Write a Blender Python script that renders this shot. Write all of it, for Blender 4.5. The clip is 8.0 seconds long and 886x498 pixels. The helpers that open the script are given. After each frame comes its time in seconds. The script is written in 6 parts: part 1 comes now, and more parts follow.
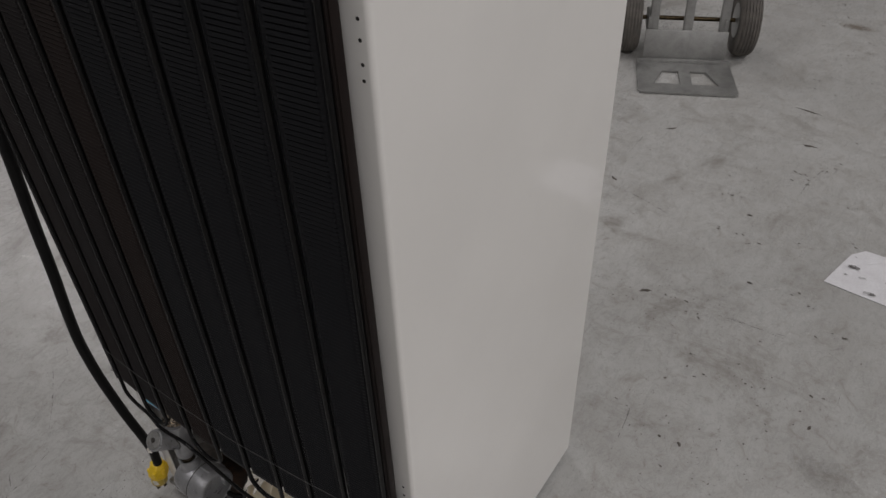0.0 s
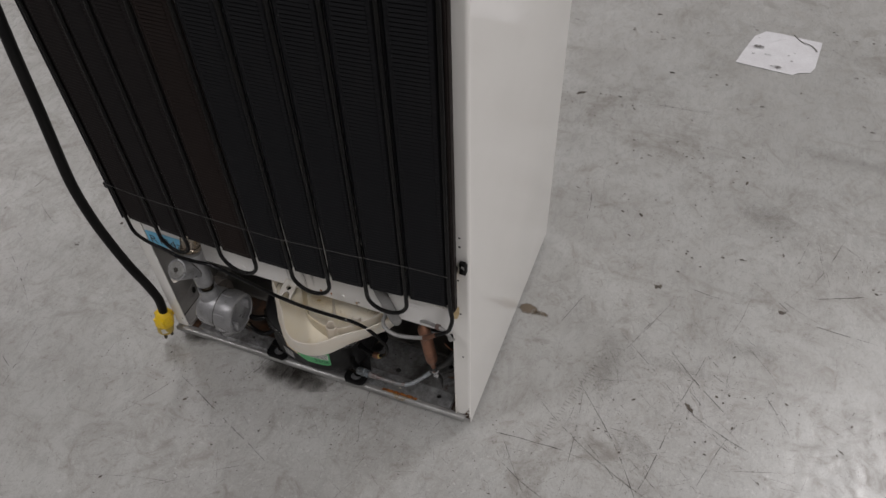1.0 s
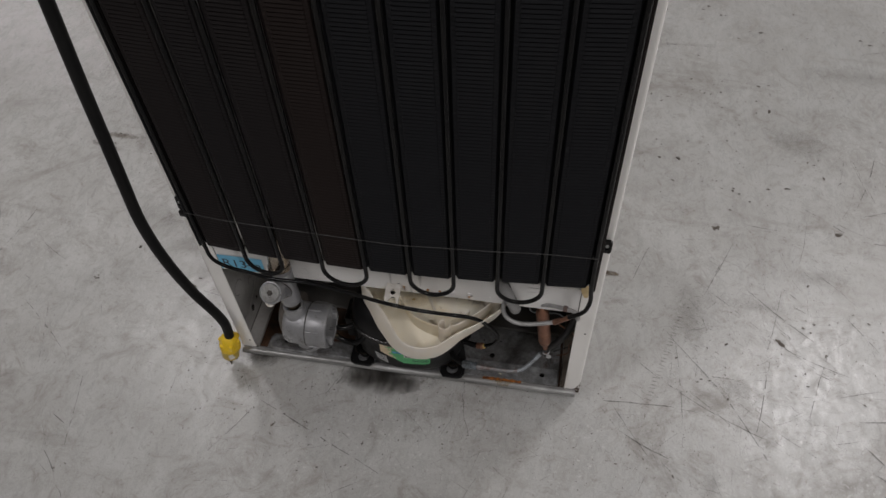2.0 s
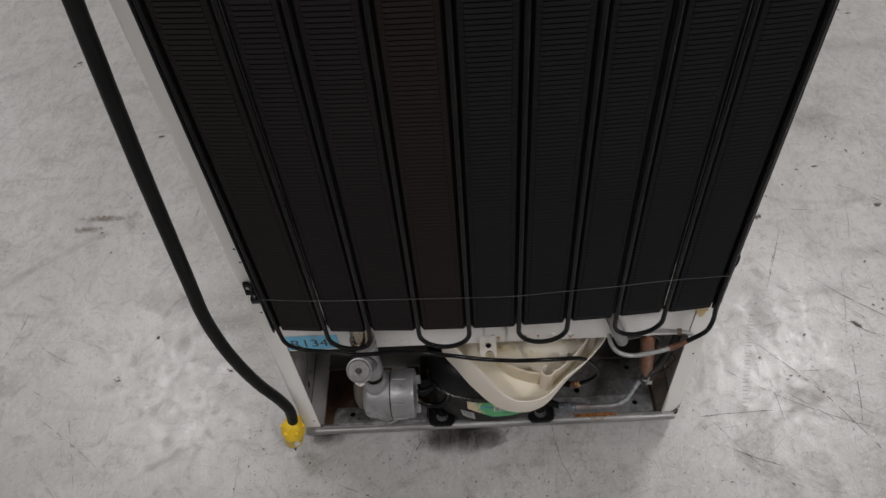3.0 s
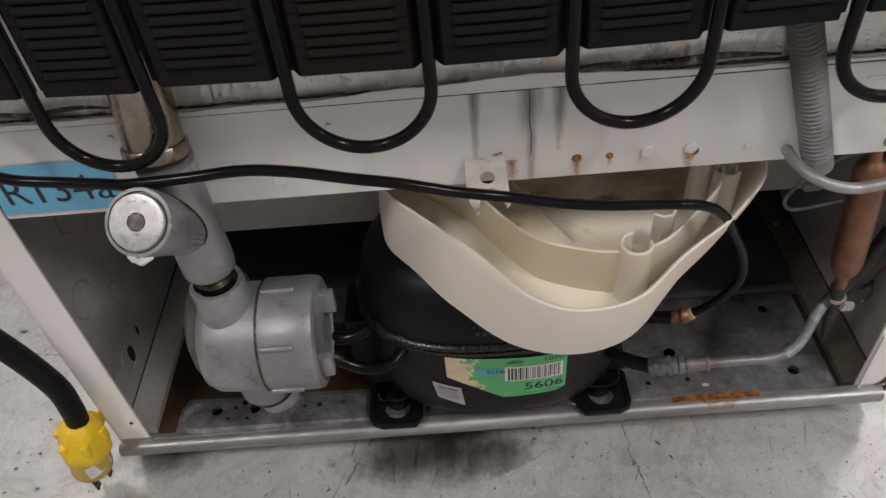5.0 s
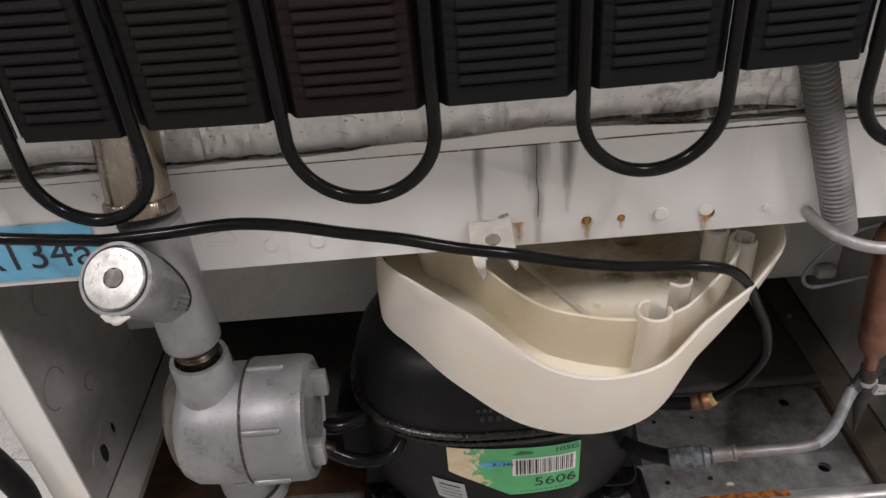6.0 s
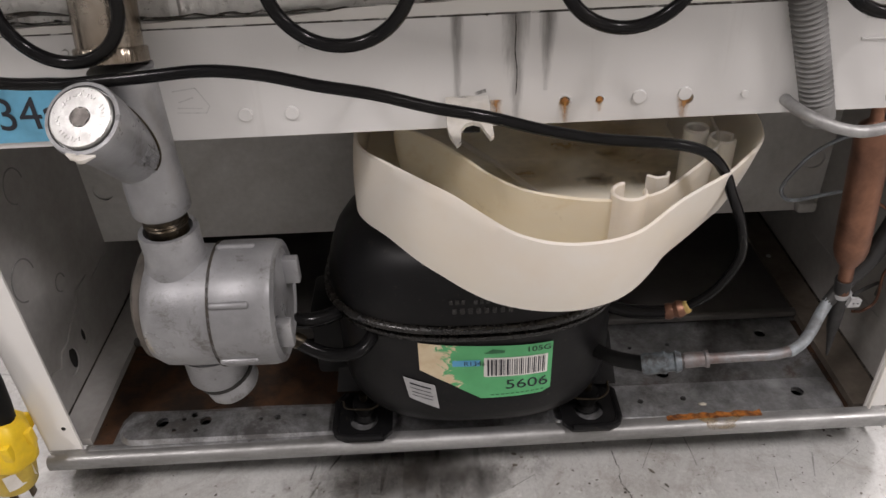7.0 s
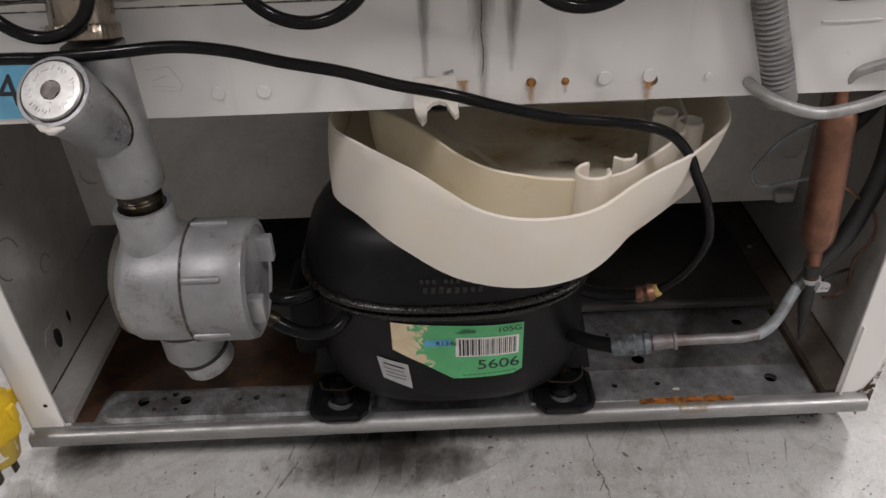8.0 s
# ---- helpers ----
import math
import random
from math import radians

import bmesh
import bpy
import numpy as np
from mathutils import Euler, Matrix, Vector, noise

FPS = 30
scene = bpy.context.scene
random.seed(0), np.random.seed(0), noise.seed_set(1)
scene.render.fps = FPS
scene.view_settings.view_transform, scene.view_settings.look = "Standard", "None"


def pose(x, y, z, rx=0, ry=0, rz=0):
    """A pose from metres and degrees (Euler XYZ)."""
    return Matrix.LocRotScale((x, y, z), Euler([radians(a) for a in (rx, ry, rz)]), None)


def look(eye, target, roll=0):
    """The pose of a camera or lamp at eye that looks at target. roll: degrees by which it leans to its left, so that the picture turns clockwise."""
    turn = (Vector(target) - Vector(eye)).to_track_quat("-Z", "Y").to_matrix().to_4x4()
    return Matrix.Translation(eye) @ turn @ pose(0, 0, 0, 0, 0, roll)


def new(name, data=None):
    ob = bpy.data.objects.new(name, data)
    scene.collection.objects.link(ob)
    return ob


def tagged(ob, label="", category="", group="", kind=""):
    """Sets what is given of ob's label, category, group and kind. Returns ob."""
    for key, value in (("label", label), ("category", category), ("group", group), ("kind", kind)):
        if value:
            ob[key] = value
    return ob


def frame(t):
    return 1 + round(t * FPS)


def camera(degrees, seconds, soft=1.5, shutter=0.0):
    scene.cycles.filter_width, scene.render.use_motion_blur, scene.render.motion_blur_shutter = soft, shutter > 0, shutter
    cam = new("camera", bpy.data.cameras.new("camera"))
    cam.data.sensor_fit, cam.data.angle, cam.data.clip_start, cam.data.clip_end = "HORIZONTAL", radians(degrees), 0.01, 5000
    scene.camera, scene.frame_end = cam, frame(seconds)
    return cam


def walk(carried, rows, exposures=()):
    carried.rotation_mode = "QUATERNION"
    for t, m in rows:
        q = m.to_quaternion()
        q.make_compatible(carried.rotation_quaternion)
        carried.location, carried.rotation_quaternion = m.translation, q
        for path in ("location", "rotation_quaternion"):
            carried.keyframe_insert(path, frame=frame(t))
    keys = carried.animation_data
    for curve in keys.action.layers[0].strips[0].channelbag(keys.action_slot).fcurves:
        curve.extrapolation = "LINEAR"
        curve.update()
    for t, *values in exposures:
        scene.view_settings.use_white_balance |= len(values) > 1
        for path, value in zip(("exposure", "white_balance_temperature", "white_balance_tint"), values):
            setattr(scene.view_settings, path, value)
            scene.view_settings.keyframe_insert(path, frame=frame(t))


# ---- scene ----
LAMP = 112.0  # watts of each ceiling lamp
EXPOSURE = [(0.0, -0.5, 6500, 10), (0.5, -0.22, 6500, 10), (1.0, -0.15, 6500, 10), (1.5, -0.22, 6500, 10), (3.0, 0.07, 6500, 10), (4.2, 0.24, 6550, 11), (5.5, 0.58, 6680, 13), (6.5, 0.82, 6680, 13), (7.2, 0.77, 6680, 13), (8.0, 0.52, 6600, 12)]
cam = camera(60.8, 8.0)
PATH = [
    (0, (0.63, -0.386, 1.282), (-0.264, 0.875, 0.002), -2.0),
    (0.5, (0.593, -0.542, 1.24), (-0.121, 0.698, -0.158), -2.3),
    (1, (0.522, -0.614, 1.208), (0.005, 0.613, -0.284), -2.4),
    (1.5, (0.31, -0.609, 1.181), (-0.03, 0.596, -0.379), -2.4),
    (1.7, (0.259, -0.622, 1.202), (-0.046, 0.568, -0.376), -2.9),
    (2.8, (0.052, -0.595, 1.177), (-0.076, 0.654, -0.38), -4.7),
    (3, (-0.011, -0.55, 1.162), (-0.093, 0.705, -0.393), -5.7),
    (3.5, (-0.002, -0.51, 1.098), (-0.06, 0.761, -0.445), -6.2),
    (4, (0.01, -0.43, 0.875), (-0.056, 0.864, -0.649), -6.9),
    (4.2, (-0.018, -0.383, 0.766), (-0.07, 0.908, -0.761), -6.0),
    (5.3, (-0.009, -0.324, 0.522), (-0.078, 1.175, -0.801), -6.1),
    (5.5, (-0.016, -0.322, 0.513), (-0.079, 1.227, -0.75), -5.9),
    (6, (-0.018, -0.327, 0.503), (-0.047, 1.308, -0.648), -5.2),
    (6.5, (-0.006, -0.347, 0.476), (-0.016, 1.299, -0.661), -4.0),
    (7, (-0.014, -0.361, 0.448), (-0.016, 1.274, -0.704), -2.7),
    (7.5, (-0.003, -0.367, 0.431), (-0.017, 1.267, -0.723), -2.4),
    (8, (0.006, -0.375, 0.441), (-0.012, 1.264, -0.706), -2.5),
]
walk(cam, [(t, look(eye, target, roll)) for t, eye, target, roll in PATH], EXPOSURE)

# ---- light ----
world = bpy.data.worlds.new("hall")
world.use_nodes = True
world.node_tree.nodes["Background"].inputs[0].default_value = (0.8, 0.87, 1.0, 1)
world.node_tree.nodes["Background"].inputs[1].default_value = 0.05
scene.world = world


def ceiling_lamp(x, y, watts, wide=0.55, long=1.7):
    data = bpy.data.lights.new("high_bay_lamp", "AREA")
    data.shape, data.size, data.size_y, data.energy, data.color = "RECTANGLE", wide, long, watts, (1.0, 0.962, 0.972)
    lamp = new("high_bay_lamp", data)
    lamp.location = (x, y, 5.9)
    return lamp


for lx, ly, share in ((-9.0, -3.0, 0.45), (-3.2, -3.0, 1.1), (3.0, -3.0, 1.3), (9.0, -3.0, 1.7), (-9.0, 3.4, 0.6), (-3.2, 3.4, 0.75), (3.0, 3.4, 1.1), (9.0, 3.4, 1.7), (-9.0, 9.6, 1.0), (9.0, 9.6, 1.1)):
    ceiling_lamp(lx, ly, LAMP * share)


# ---- materials ----
class Nodes:
    """Short hand for a material's nodes."""

    def __init__(self, name):
        self.m = bpy.data.materials.new(name)
        self.m.use_nodes = True
        self.t = self.m.node_tree
        self.b = self.t.nodes["Principled BSDF"]
        self.co = self.t.nodes.new("ShaderNodeTexCoord").outputs["Object"]

    def n(self, kind, **values):
        node = self.t.nodes.new(kind)
        for key, value in values.items():
            node.inputs[key.replace("_", " ")].default_value = value
        return node

    def link(self, a, b):
        self.t.links.new(a, b)

    def noise(self, scale, detail=4.0, rough=0.6, distort=0.0, stretch=None):
        node = self.n("ShaderNodeTexNoise", Scale=scale, Detail=detail, Roughness=rough, Distortion=distort)
        if stretch:
            mp = self.t.nodes.new("ShaderNodeMapping")
            mp.inputs["Scale"].default_value = stretch
            self.link(self.co, mp.inputs["Vector"])
            self.link(mp.outputs[0], node.inputs["Vector"])
        else:
            self.link(self.co, node.inputs["Vector"])
        return node.outputs[0]

    def ramp(self, value, stops):
        node = self.t.nodes.new("ShaderNodeValToRGB")
        els = node.color_ramp.elements
        while len(els) < len(stops):
            els.new(0.5)
        for el, (p, c) in zip(els, stops):
            el.position = p
            el.color = (*c, 1) if isinstance(c, tuple) else (c, c, c, 1)
        self.link(value, node.inputs[0])
        return node.outputs[0]

    def mix(self, fac, a, b, blend="MIX"):
        node = self.t.nodes.new("ShaderNodeMix")
        node.data_type, node.blend_type = "RGBA", blend
        for sock, v in ((node.inputs[0], fac), (node.inputs[6], a), (node.inputs[7], b)):
            if isinstance(v, (int, float)):
                sock.default_value = v if sock == node.inputs[0] else (v, v, v, 1)
            elif isinstance(v, tuple):
                sock.default_value = (*v, 1)
            else:
                self.link(v, sock)
        return node.outputs[2]

    def calc(self, op, a, b=0.0, clamp=False):
        node = self.t.nodes.new("ShaderNodeMath")
        node.operation, node.use_clamp = op, clamp
        for sock, v in zip(node.inputs, (a, b)):
            if isinstance(v, (int, float)):
                sock.default_value = v
            else:
                self.link(v, sock)
        return node.outputs[0]

    def axis(self, which):
        node = self.t.nodes.new("ShaderNodeSeparateXYZ")
        self.link(self.co, node.inputs[0])
        return node.outputs[which]

    def bump(self, height, strength=0.3, distance=0.001):
        node = self.n("ShaderNodeBump", Strength=strength, Distance=distance)
        self.link(height, node.inputs["Height"])
        self.link(node.outputs[0], self.b.inputs["Normal"])

    def out(self, color, rough, metal=0.0, spec=0.5):
        for key, v in (("Base Color", color), ("Roughness", rough), ("Metallic", metal), ("Specular IOR Level", spec)):
            sock = self.b.inputs[key]
            if isinstance(v, (int, float)):
                sock.default_value = v
            elif isinstance(v, tuple):
                sock.default_value = (*v, 1)
            else:
                self.link(v, sock)
        return self.m


def surface(name, c1, c2, rough=(0.4, 0.55), metal=0.0, scale=12.0, fine=250.0, bump=0.15, spec=0.5, stretch=None):
    """Two colours mixed by a coarse noise, a fine grain on top, varied gloss and fine relief."""
    k = Nodes(name)
    big, small = k.noise(scale, 5, 0.65, 0.3, stretch), k.noise(fine, 3)
    col = k.mix(k.ramp(big, [(0.35, 0.0), (0.68, 1.0)]), c1, c2)
    col = k.mix(0.25, col, k.ramp(small, [(0.3, 0.55), (0.7, 1.0)]), "MULTIPLY")
    gloss = k.ramp(k.noise(scale * 3.1, 4), [(0.3, rough[0]), (0.7, rough[1])])
    k.bump(small, bump, 0.0006)
    return k.out(col, gloss, metal, spec)


def concrete_floor():
    k = Nodes("polished_concrete")
    cloud = k.noise(1.3, 6, 0.62, 0.6)
    mott = k.noise(6.5, 7, 0.7, 1.0)
    col = k.mix(k.ramp(cloud, [(0.3, 0.0), (0.7, 1.0)]), (0.425, 0.426, 0.414), (0.512, 0.510, 0.494))
    col = k.mix(k.ramp(mott, [(0.33, 0.55), (0.60, 0.0)]), col, (0.33, 0.32, 0.30))
    grime = k.ramp(k.noise(3.4, 9, 0.74, 1.6), [(0.54, 0.0), (0.68, 0.68)])
    col = k.mix(grime, col, (0.20, 0.183, 0.16))
    smear = k.ramp(k.noise(5.0, 6, 0.7, 0.5, (0.35, 2.6, 1.0)), [(0.57, 0.0), (0.72, 0.45)])
    col = k.mix(smear, col, (0.24, 0.225, 0.20))
    speck = k.ramp(k.noise(95, 4, 0.6), [(0.67, 0.0), (0.74, 0.75)])
    col = k.mix(speck, col, (0.16, 0.15, 0.14))
    col = k.mix(0.36, col, k.ramp(k.noise(380, 5, 0.7), [(0.32, 0.55), (0.68, 1.0)]), "MULTIPLY")
    chips = k.ramp(k.noise(130, 7, 0.75, 0.5), [(0.57, 0.0), (0.64, 0.65)])
    worn = k.ramp(k.noise(2.2, 5, 0.6), [(0.45, 0.0), (0.6, 1.0)])
    col = k.mix(k.calc("MULTIPLY", chips, worn), col, (0.60, 0.595, 0.58))
    pits = k.ramp(k.noise(150, 6, 0.75, 0.3, (1.0, 0.6, 1.0)), [(0.60, 0.0), (0.68, 0.75)])
    col = k.mix(pits, col, (0.19, 0.175, 0.155))
    vein = k.ramp(k.noise(15, 9, 0.78, 2.2), [(0.52, 0.0), (0.66, 0.62)])
    col = k.mix(vein, col, (0.225, 0.205, 0.18))
    hair = k.ramp(k.noise(38, 10, 0.85, 1.2), [(0.585, 0.0), (0.66, 0.7)])
    col = k.mix(hair, col, (0.185, 0.168, 0.145))
    fine = k.noise(46, 10, 0.88, 0.6, (1.0, 0.45, 1.0))
    gloss = k.mix(k.calc("ADD", grime, vein, True), k.ramp(fine, [(0.34, 0.15), (0.64, 0.42)]), 0.42)
    k.bump(k.noise(120, 10, 0.82), 0.22, 0.0006)
    return k.out(col, gloss, 0.0, 0.5)


def enamel(name, base, streak=0.0):
    k = Nodes(name)
    col = k.mix(k.ramp(k.noise(3.0, 5), [(0.3, 0.0), (0.7, 1.0)]), base, tuple(c * 0.94 for c in base))
    col = k.mix(k.ramp(k.noise(55, 6, 0.7, 1.0), [(0.69, 0.0), (0.76, 0.4)]), col, (0.40, 0.36, 0.30))
    if streak:
        run = k.ramp(k.noise(26, 5, 0.7, 0.4, (1.0, 1.0, 0.10)), [(0.58, 0.0), (0.70, streak)])
        col = k.mix(run, col, (0.30, 0.27, 0.23))
    k.bump(k.noise(420, 2), 0.05, 0.0004)
    return k.out(col, k.ramp(k.noise(9, 4), [(0.3, 0.06), (0.7, 0.12)]), 0.0, 0.5)


def crinkled_foil():
    k = Nodes("crinkled_foil")
    wr = k.noise(110, 8, 0.75, 0.6, (0.8, 1.0, 1.4))
    dirt = k.ramp(k.noise(22, 7, 0.75, 1.2, (0.7, 1, 1.6)), [(0.57, 0.0), (0.68, 0.85)])
    col = k.mix(dirt, (0.84, 0.825, 0.795), (0.24, 0.215, 0.18))
    col = k.mix(k.ramp(k.noise(130, 6, 0.8), [(0.60, 0.0), (0.68, 0.7)]), col, (0.30, 0.275, 0.24))
    col = k.mix(k.ramp(k.noise(420, 3, 0.6), [(0.66, 0.0), (0.72, 0.75)]), col, (0.16, 0.14, 0.12))
    k.bump(wr, 0.5, 0.002)
    return k.out(col, k.ramp(wr, [(0.3, 0.22), (0.7, 0.5)]), 0.5, 0.5)


def galvanised(name, rust, clean=0.36, pale=1.0):
    """Spangled zinc under dirt. rust and clean shift how much of it the rust and the dirt cover."""
    k = Nodes(name)
    sp = k.noise(70, 5, 0.6, 0.4)
    col = k.mix(k.ramp(sp, [(0.35, 0.0), (0.65, 1.0)]), tuple(c * pale for c in (0.25, 0.255, 0.262)), tuple(c * pale for c in (0.38, 0.387, 0.395)))
    dirt = k.ramp(k.noise(18, 9, 0.78, 0.2), [(clean, 0.0), (clean + 0.24, 0.88)])
    col = k.mix(dirt, col, (0.035, 0.031, 0.028))
    film = k.ramp(k.noise(45, 7, 0.7, 0.5, (0.5, 1.3, 1.0)), [(0.42, 0.0), (0.70, 0.45)])
    col = k.mix(film, col, (0.12, 0.112, 0.10))
    ru = k.ramp(k.noise(13, 9, 0.78, 0.2), [(0.60 - rust, 0.0), (0.68 - rust, 0.9)])
    col = k.mix(ru, col, (0.045, 0.026, 0.016))
    metal = k.calc("SUBTRACT", 0.95 if pale == 1.0 else 0.7, k.calc("ADD", k.calc("MULTIPLY", dirt, 0.35), ru), True)
    k.bump(k.noise(260, 4), 0.15, 0.0005)
    return k.out(col, k.ramp(k.noise(35, 5), [(0.3, 0.32), (0.7, 0.6)]), metal, 0.5)


def compressor_enamel():
    k = Nodes("black_compressor_enamel")
    dust = k.ramp(k.noise(16, 6, 0.7, 0.6), [(0.48, 0.0), (0.78, 0.4)])
    col = k.mix(dust, (0.0052, 0.0052, 0.0056), (0.020, 0.018, 0.0165))
    grains = k.ramp(k.noise(260, 5, 0.7), [(0.62, 0.0), (0.70, 0.5)])
    col = k.mix(grains, col, (0.055, 0.046, 0.036))
    k.bump(k.noise(330, 3), 0.12, 0.0005)
    return k.out(col, k.ramp(k.noise(28, 5), [(0.3, 0.34), (0.7, 0.52)]), 0.0, 0.20)


def aged_plastic(name, inside, clear):
    """Cream plastic that lets some light through, with peach and brown tide marks."""
    k = Nodes(name)
    new_side, old_side = ((0.95, 0.92, 0.83), (0.93, 0.85, 0.66)) if inside else ((0.94, 0.93, 0.90), (0.91, 0.86, 0.77))
    col = k.mix(k.ramp(k.noise(10, 6, 0.6, 0.5), [(0.36, 0.0), (0.66, 1.0)]), new_side, old_side)
    peach = k.ramp(k.noise(7, 4, 0.5, 0.1), [(0.46, 0.0), (0.74, 0.45)])
    col = k.mix(peach, col, (0.80, 0.58, 0.36))
    br = k.ramp(k.noise(14, 8, 0.74, 0.6), [(0.55 if inside else 0.68, 0.0), (0.76 if inside else 0.86, 0.45)])
    col = k.mix(br, col, (0.60, 0.40, 0.13))
    dark = k.ramp(k.noise(40, 9, 0.8, 0.3), [(0.62 if inside else 0.68, 0.0), (0.72 if inside else 0.76, 0.55)])
    col = k.mix(dark, col, (0.20, 0.13, 0.07))
    k.bump(k.noise(200, 3), 0.06, 0.0004)
    k.out(col, k.ramp(k.noise(21, 4), [(0.3, 0.34), (0.7, 0.5)]), 0.0, 0.4)
    thin = k.t.nodes.new("ShaderNodeBsdfTranslucent")
    k.link(k.mix(0.35, col, (0.88, 0.74, 0.46)), thin.inputs["Color"])
    both = k.n("ShaderNodeMixShader", Fac=clear)
    k.link(k.b.outputs[0], both.inputs[1])
    k.link(thin.outputs[0], both.inputs[2])
    k.link(both.outputs[0], k.t.nodes["Material Output"].inputs["Surface"])
    return k.m


def fin_paint():
    k = Nodes("black_fin_paint")
    rnd = k.t.nodes.new("ShaderNodeObjectInfo").outputs["Random"]
    tint = k.mix(k.ramp(rnd, [(0.45, 0.0), (0.9, 1.0)]), (0.0112, 0.0115, 0.0128), (0.0158, 0.0119, 0.0109))
    dust = k.ramp(k.noise(11, 6, 0.7, 0.8), [(0.52, 0.0), (0.8, 0.22)])
    col = k.mix(dust, tint, (0.026, 0.024, 0.022))
    k.bump(k.noise(300, 3), 0.1, 0.0004)
    return k.out(col, k.ramp(k.noise(24, 4), [(0.3, 0.38), (0.7, 0.55)]), 0.0, 0.055)


def cast_paint():
    k = Nodes("silver_painted_casting")
    col = k.mix(k.ramp(k.noise(24, 5), [(0.35, 0.0), (0.65, 1.0)]), (0.375, 0.378, 0.386), (0.29, 0.291, 0.298))
    col = k.mix(k.ramp(k.noise(13, 6, 0.65), [(0.42, 0.0), (0.66, 0.55)]), col, (0.15, 0.15, 0.155))
    dirt = k.ramp(k.noise(38, 9, 0.82, 0.3), [(0.54, 0.0), (0.66, 0.78)])
    col = k.mix(dirt, col, (0.085, 0.074, 0.062))
    col = k.mix(k.ramp(k.noise(210, 3), [(0.68, 0.0), (0.76, 0.55)]), col, (0.08, 0.07, 0.06))
    chip = k.ramp(k.noise(85, 6, 0.75), [(0.70, 0.0), (0.74, 0.5)])
    col = k.mix(chip, col, (0.52, 0.51, 0.50))
    k.bump(k.noise(480, 4, 0.7), 0.35, 0.0005)
    return k.out(col, k.ramp(k.noise(30, 5), [(0.3, 0.26), (0.7, 0.46)]), 0.45, 0.5)


def torn_label():
    k = Nodes("torn_green_label")
    edge = k.calc("ADD", k.calc("MULTIPLY", k.axis(0), 26.0), k.calc("MULTIPLY", k.noise(95, 6, 0.7, 1.2), 1.9))
    green = k.mix(k.ramp(k.noise(60, 4), [(0.3, 0.0), (0.7, 1.0)]), (0.075, 0.33, 0.13), (0.10, 0.42, 0.17))
    paper = k.mix(k.ramp(k.noise(50, 5), [(0.4, 0.0), (0.6, 1.0)]), (0.70, 0.60, 0.42), (0.60, 0.47, 0.30))
    return k.out(k.mix(k.ramp(edge, [(0.54, 0.0), (0.58, 1.0)]), paper, green), 0.38, 0.0, 0.5)


def see_through_stain(name, color, scale, lo, hi, top=0.9, rough=0.55, stretch=None, fade=False, run=False, color2=None):
    """A stain or scuff whose edge is broken up by noise; fade thins it out towards its rim."""
    k = Nodes(name)
    mask = k.noise(scale, 8, 0.78, 0.25, stretch)
    if fade:
        gen = k.t.nodes.new("ShaderNodeTexCoord").outputs["Generated"]
        mp = k.t.nodes.new("ShaderNodeMapping")
        mp.inputs["Location"].default_value, mp.inputs["Scale"].default_value = (-1, -1, 0), (2, 2, 0)
        k.link(gen, mp.inputs["Vector"])
        ball = k.t.nodes.new("ShaderNodeVectorMath")
        ball.operation = "LENGTH"
        k.link(mp.outputs[0], ball.inputs[0])
        mask = k.calc("SUBTRACT", k.calc("ADD", mask, 0.30), k.calc("MULTIPLY", ball.outputs["Value"], 0.62))
    if run:
        parts = k.t.nodes.new("ShaderNodeSeparateXYZ")
        k.link(k.t.nodes.new("ShaderNodeTexCoord").outputs["Generated"], parts.inputs[0])
        side = k.calc("ABSOLUTE", k.calc("SUBTRACT", parts.outputs[0], 0.5))
        down = k.calc("MULTIPLY", k.calc("SUBTRACT", 1.0, parts.outputs[2]), 0.32)
        mask = k.calc("SUBTRACT", k.calc("ADD", mask, 0.16), k.calc("ADD", k.calc("MULTIPLY", side, 0.75), down))
    mask = k.ramp(mask, [(lo, 0.0), (hi, top)])
    if color2:
        color = k.mix(k.ramp(k.noise(scale * 1.7, 5, 0.7), [(0.4, 0.0), (0.6, 1.0)]), color, color2)
    k.link(mask, k.b.inputs["Alpha"])
    return k.out(color, rough, 0.0, 0.3)


M_floor = concrete_floor()
M_wall = surface("painted_blockwork", (0.42, 0.42, 0.41), (0.48, 0.475, 0.465), (0.6, 0.8), scale=1.5, fine=40)
M_ceiling = surface("sheet_ceiling", (0.55, 0.55, 0.54), (0.62, 0.62, 0.61), (0.6, 0.8), scale=1.0, fine=30)
M_enamel = enamel("white_enamel", (0.80, 0.785, 0.755))
M_panel = enamel("stained_white_panel", (0.73, 0.72, 0.705), 0.16)
M_lip = enamel("yellowed_white_lip", (0.74, 0.72, 0.68), 0.4)
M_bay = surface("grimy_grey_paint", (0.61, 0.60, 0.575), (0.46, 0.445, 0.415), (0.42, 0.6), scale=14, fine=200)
# darker copy of the bay paint, with the side walls' shade in its colour
M_bayside = surface("grimy_shaded_side_paint", (0.40, 0.39, 0.375), (0.29, 0.275, 0.255), (0.45, 0.65), scale=11, fine=160)
M_foil = crinkled_foil()
M_rail = surface("bright_galvanised_steel", (0.44, 0.44, 0.435), (0.20, 0.197, 0.19), (0.34, 0.55), metal=0.75, scale=30, fine=300, stretch=(0.22, 1, 1))
M_tray = galvanised("rusty_galvanised_steel", 0.04, 0.35, 1.05)
M_pad = galvanised("pale_galvanised_steel", -0.06, 0.45, 1.2)
M_padworn = galvanised("hazed_galvanised_steel", -0.03, 0.365, 1.15)
M_sill = surface("dirty_brown_sill", (0.16, 0.135, 0.11), (0.085, 0.068, 0.052), (0.5, 0.7), metal=0.2, scale=34)
